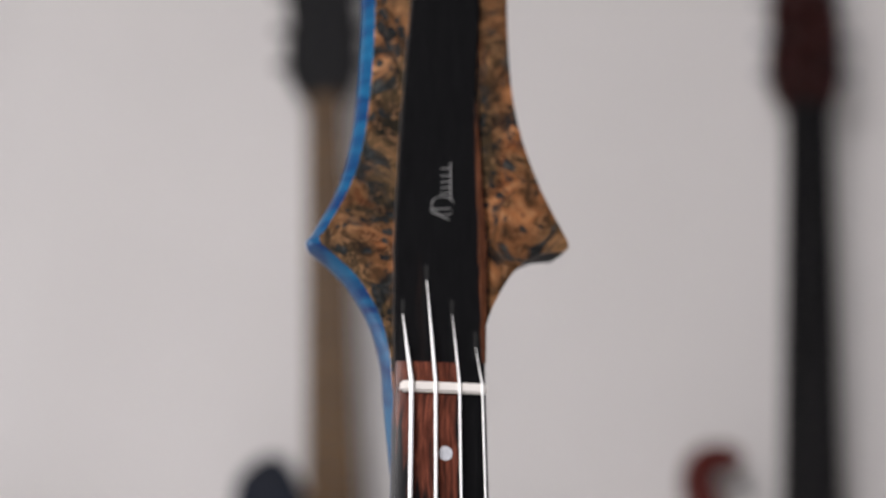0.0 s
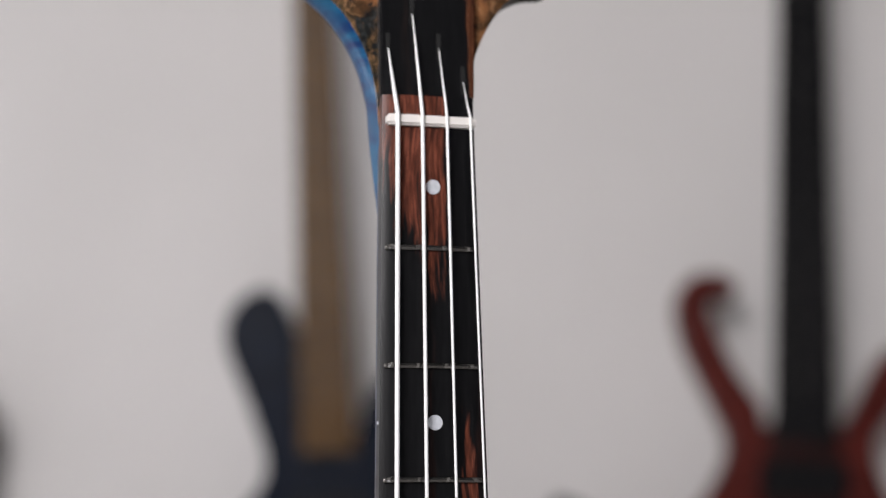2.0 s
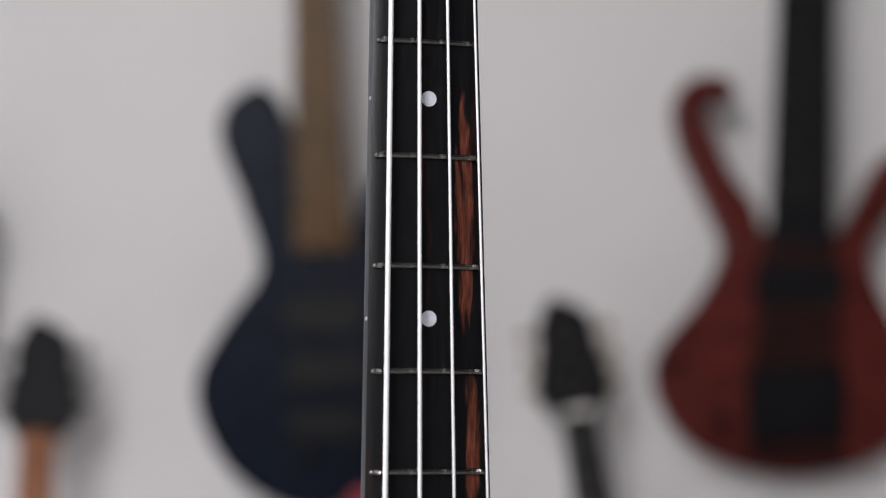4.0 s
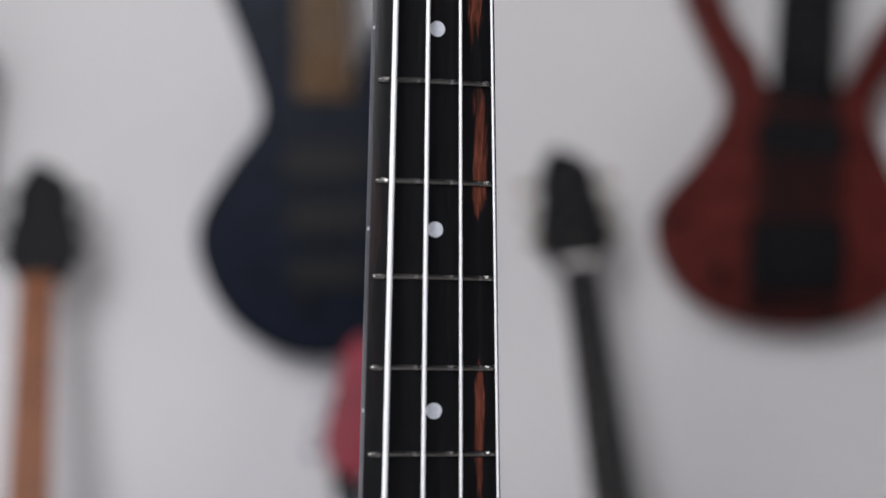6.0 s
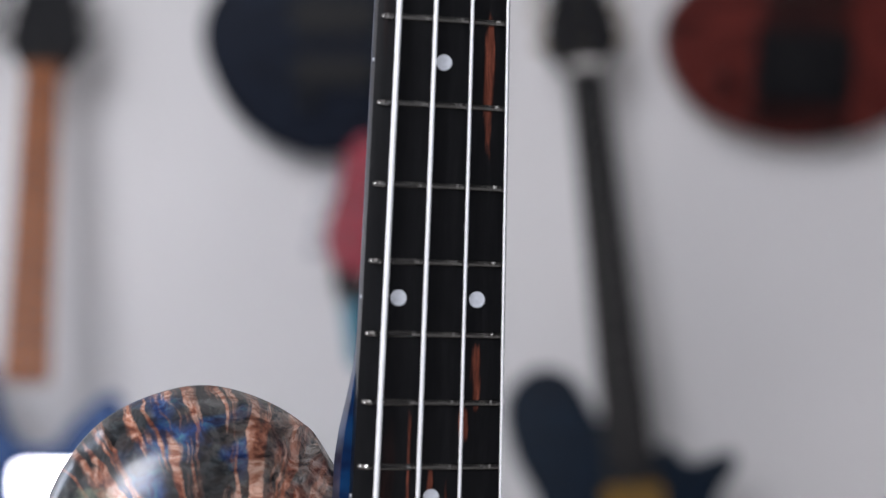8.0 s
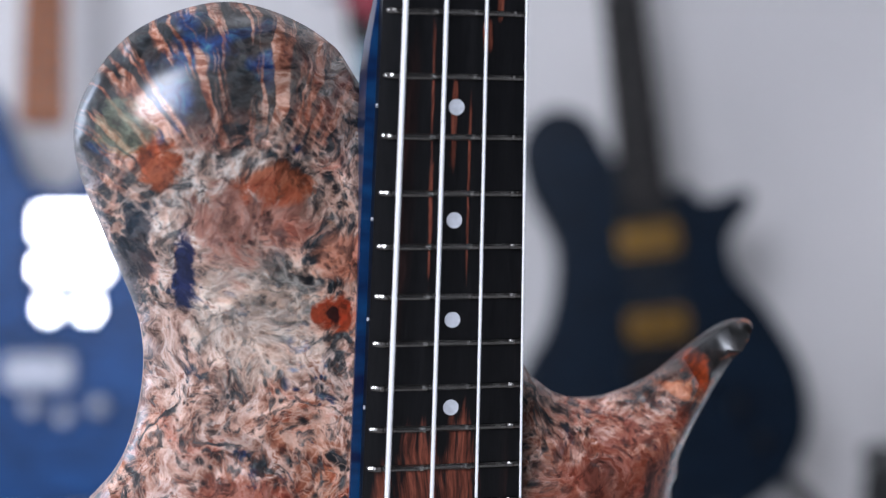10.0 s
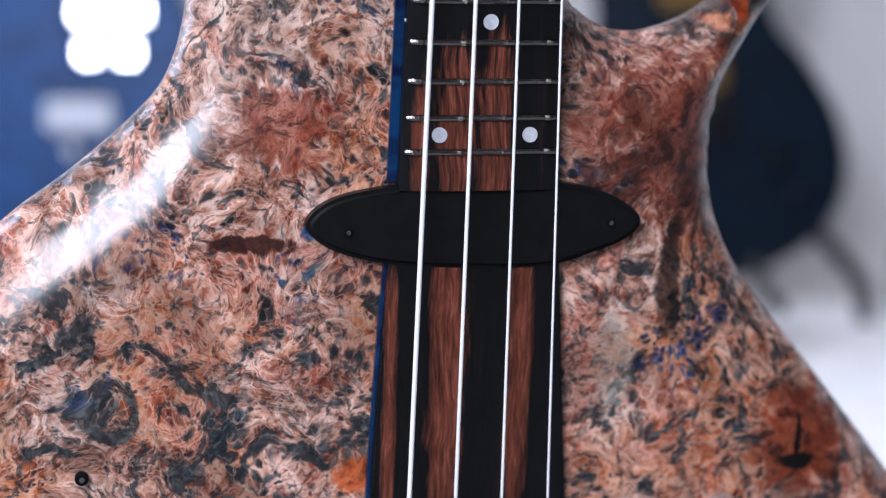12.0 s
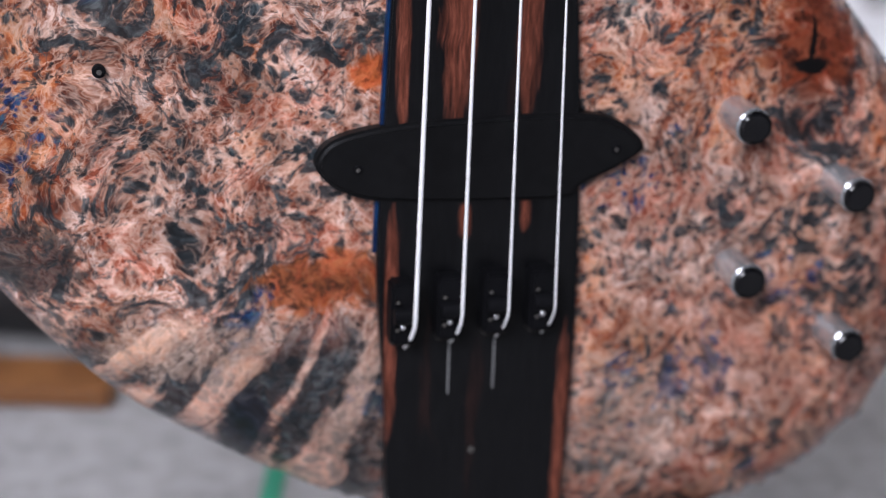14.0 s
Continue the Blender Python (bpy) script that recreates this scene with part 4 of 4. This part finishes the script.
left_guitar = instrument("floor_guitar", "bright blue guitar with chrome pickups leaning on a floor stand", "electric guitar", stood(-0.443, 0.786, 1.40, 1.8, 13),
           ((-0.02, -0.41), (-0.05, -0.33), (-0.09, -0.29), (-0.115, -0.32), (-0.11, -0.40), (-0.1, -0.47), (-0.13, -0.55), (-0.16, -0.63), (-0.14, -0.72), (-0.06, -0.77), (0.05, -0.77), (0.14, -0.72), (0.16, -0.63), (0.13, -0.55), (0.1, -0.47), (0.105, -0.40), (0.09, -0.37), (0.05, -0.40), (0.024, -0.43)),
           M_BLUEB, 0.36, 0.04, 0.052, M_ORANGE, GTR_HEAD, M_DARK, GTR_PEGS, M_DULL, ((0.030, -0.468, 0.074, 0.034), (0.033, -0.516, 0.080, 0.024), (0.010, -0.560, 0.022, 0.022), (0.052, -0.560, 0.022, 0.022)), -0.625, ((-0.006, -0.665), (0.030, -0.675), (0.066, -0.665)), M_CHROME, 6, 0.045, M_DARK)
mid_guitar = instrument("floor_guitar", "guitar with a crimson headstock, standing behind the bass", "electric guitar", stood(-0.052, 0.56, 1.42, 0, 8),
           ((-0.02, -0.3), (-0.07, -0.25), (-0.1, -0.28), (-0.085, -0.36), (-0.12, -0.46), (-0.1, -0.54), (0, -0.57), (0.1, -0.54), (0.12, -0.46), (0.085, -0.36), (0.1, -0.28), (0.07, -0.25), (0.02, -0.3)),
           M_CYAN, 0.3, 0.036, 0.048, M_DARK, ((-0.02, -0.002), (-0.05, 0.0), (-0.069, 0.04), (-0.060, 0.09), (-0.047, 0.145), (-0.02, 0.165), (0.02, 0.12), (0.02, -0.002)), M_HOT, tuple((x, z, -1) for x, z in ((-0.070, 0.030), (-0.066, 0.058), (-0.059, 0.088), (-0.051, 0.118))), M_DULL, ((0, -0.37, 0.07, 0.035),), -0.46, (), M_DARK, 6)

bm = bmesh.new()
slab(bm, [(-0.060, 0.012), (-0.030, 0.004), (-0.018, -0.03), (-0.052, -0.028)], -0.002, 0.014, 0.002)
part("head_trim", bm, M_DARK, mid_guitar, "black trim under the crimson headstock")
bm = bmesh.new()
slab(bm, [(-0.048, -0.030), (-0.016, -0.032), (-0.018, -0.11), (-0.036, -0.10)], 0.0, 0.014, 0.002)
part("cyan_scroll", bm, M_CYAN, mid_guitar, "cyan tip below the headstock")


# ---------- stands and things on the floor ----------
M_RUBBER = plain("black_rubber", (0.012, 0.012, 0.013), 0.6)
M_OAK = stained("orange_wood", (0.13, 0.048, 0.014), (0.22, 0.09, 0.028), 0.1)
M_GREEN = plain("green_tape", (0.01, 0.2, 0.11), 0.5)


def floor_stand(x, y, w, lean):
    """A tube stand: a cradle under the body, two spread feet and a back post."""
    root = tagged(new("guitar_stand"), "black tubular guitar stand on the pale floor", "stand", "guitar stands")
    root.matrix_world = pose(x, y, FLOOR, 0, 0, 0)
    for s in (-1, 1):
        part("foot", tube(bmesh.new(), [(0, 0.10, 0.17), (s * w * 0.8, 0.14, 0.155), (s * (w + 0.04), 0.16, 0.09), (s * (w + 0.068), 0.165, 0.058), (s * (w + 0.075), 0.165, 0.012)], 0.0105, 10), M_RUBBER, root)
        part("cradle_arm", tube(bmesh.new(), [(s * 0.05, 0.08, 0.10), (s * 0.06, 0.0, 0.075), (s * 0.06, -0.05, 0.08)], 0.009, 10), M_RUBBER, root)
    part("post", tube(bmesh.new(), [(0, 0.12, 0.012), (0, 0.10, 0.2), (0, 0.13, 0.33)], 0.011, 10), M_RUBBER, root)


floor_stand(0.268, 1.22, 0.125, 0)
floor_stand(-0.42, 1.2, 0.125, 0)
floor_stand(-0.052, 1.26, 0.1, 0)

stand = tagged(new("display_stand"), "low wooden stand with a black padded rest under the bass", "stand")
stand.matrix_world = pose(0, 0, FLOOR + 0.004)
part("plank", box(bmesh.new(), -0.80, -0.212, 0.275, 0.325, 0.0, 0.012, 0.003), M_OAK, stand, "orange-brown wooden plank")
part("tail_rest", box(bmesh.new(), 0.050, 0.118, 0.028, 0.075, 0.0, 0.0665, 0.004), M_RUBBER, stand, "black rubber block under the tail of the bass")
part("padded_rest", tube(bmesh.new(), [(-0.9, 0.47, 0.052), (-0.5, 0.415, 0.052), (-0.3, 0.39, 0.052), (-0.16, 0.378, 0.052), (0.05, 0.378, 0.052)], 0.050, 16), M_RUBBER, stand, "black rubber-padded rest")
tagged(part("floor_tape", box(bmesh.new(), -0.112, -0.101, -0.12, 0.235, FLOOR + 0.004, FLOOR + 0.0055), M_GREEN), "narrow strip of green tape on the floor", "tape")


case = tagged(new("equipment_case"), "low black equipment case on the white floor", "case")
case.matrix_world = pose(0.66, 1.38, FLOOR)
part("body", box(bmesh.new(), -0.145, 0.145, -0.09, 0.09, 0.008, 0.115, 0.008), M_RUBBER, case)
part("lid", box(bmesh.new(), -0.147, 0.147, -0.092, 0.092, 0.116, 0.142, 0.006), M_RUBBER, case)
for fx in (-0.12, 0.12):
    for fy in (-0.07, 0.07):
        part("rubber_foot", cyl(bmesh.new(), 0.012, 0.009, Matrix.Translation((fx, fy, 0.0045)), 16), M_RUBBER, case)
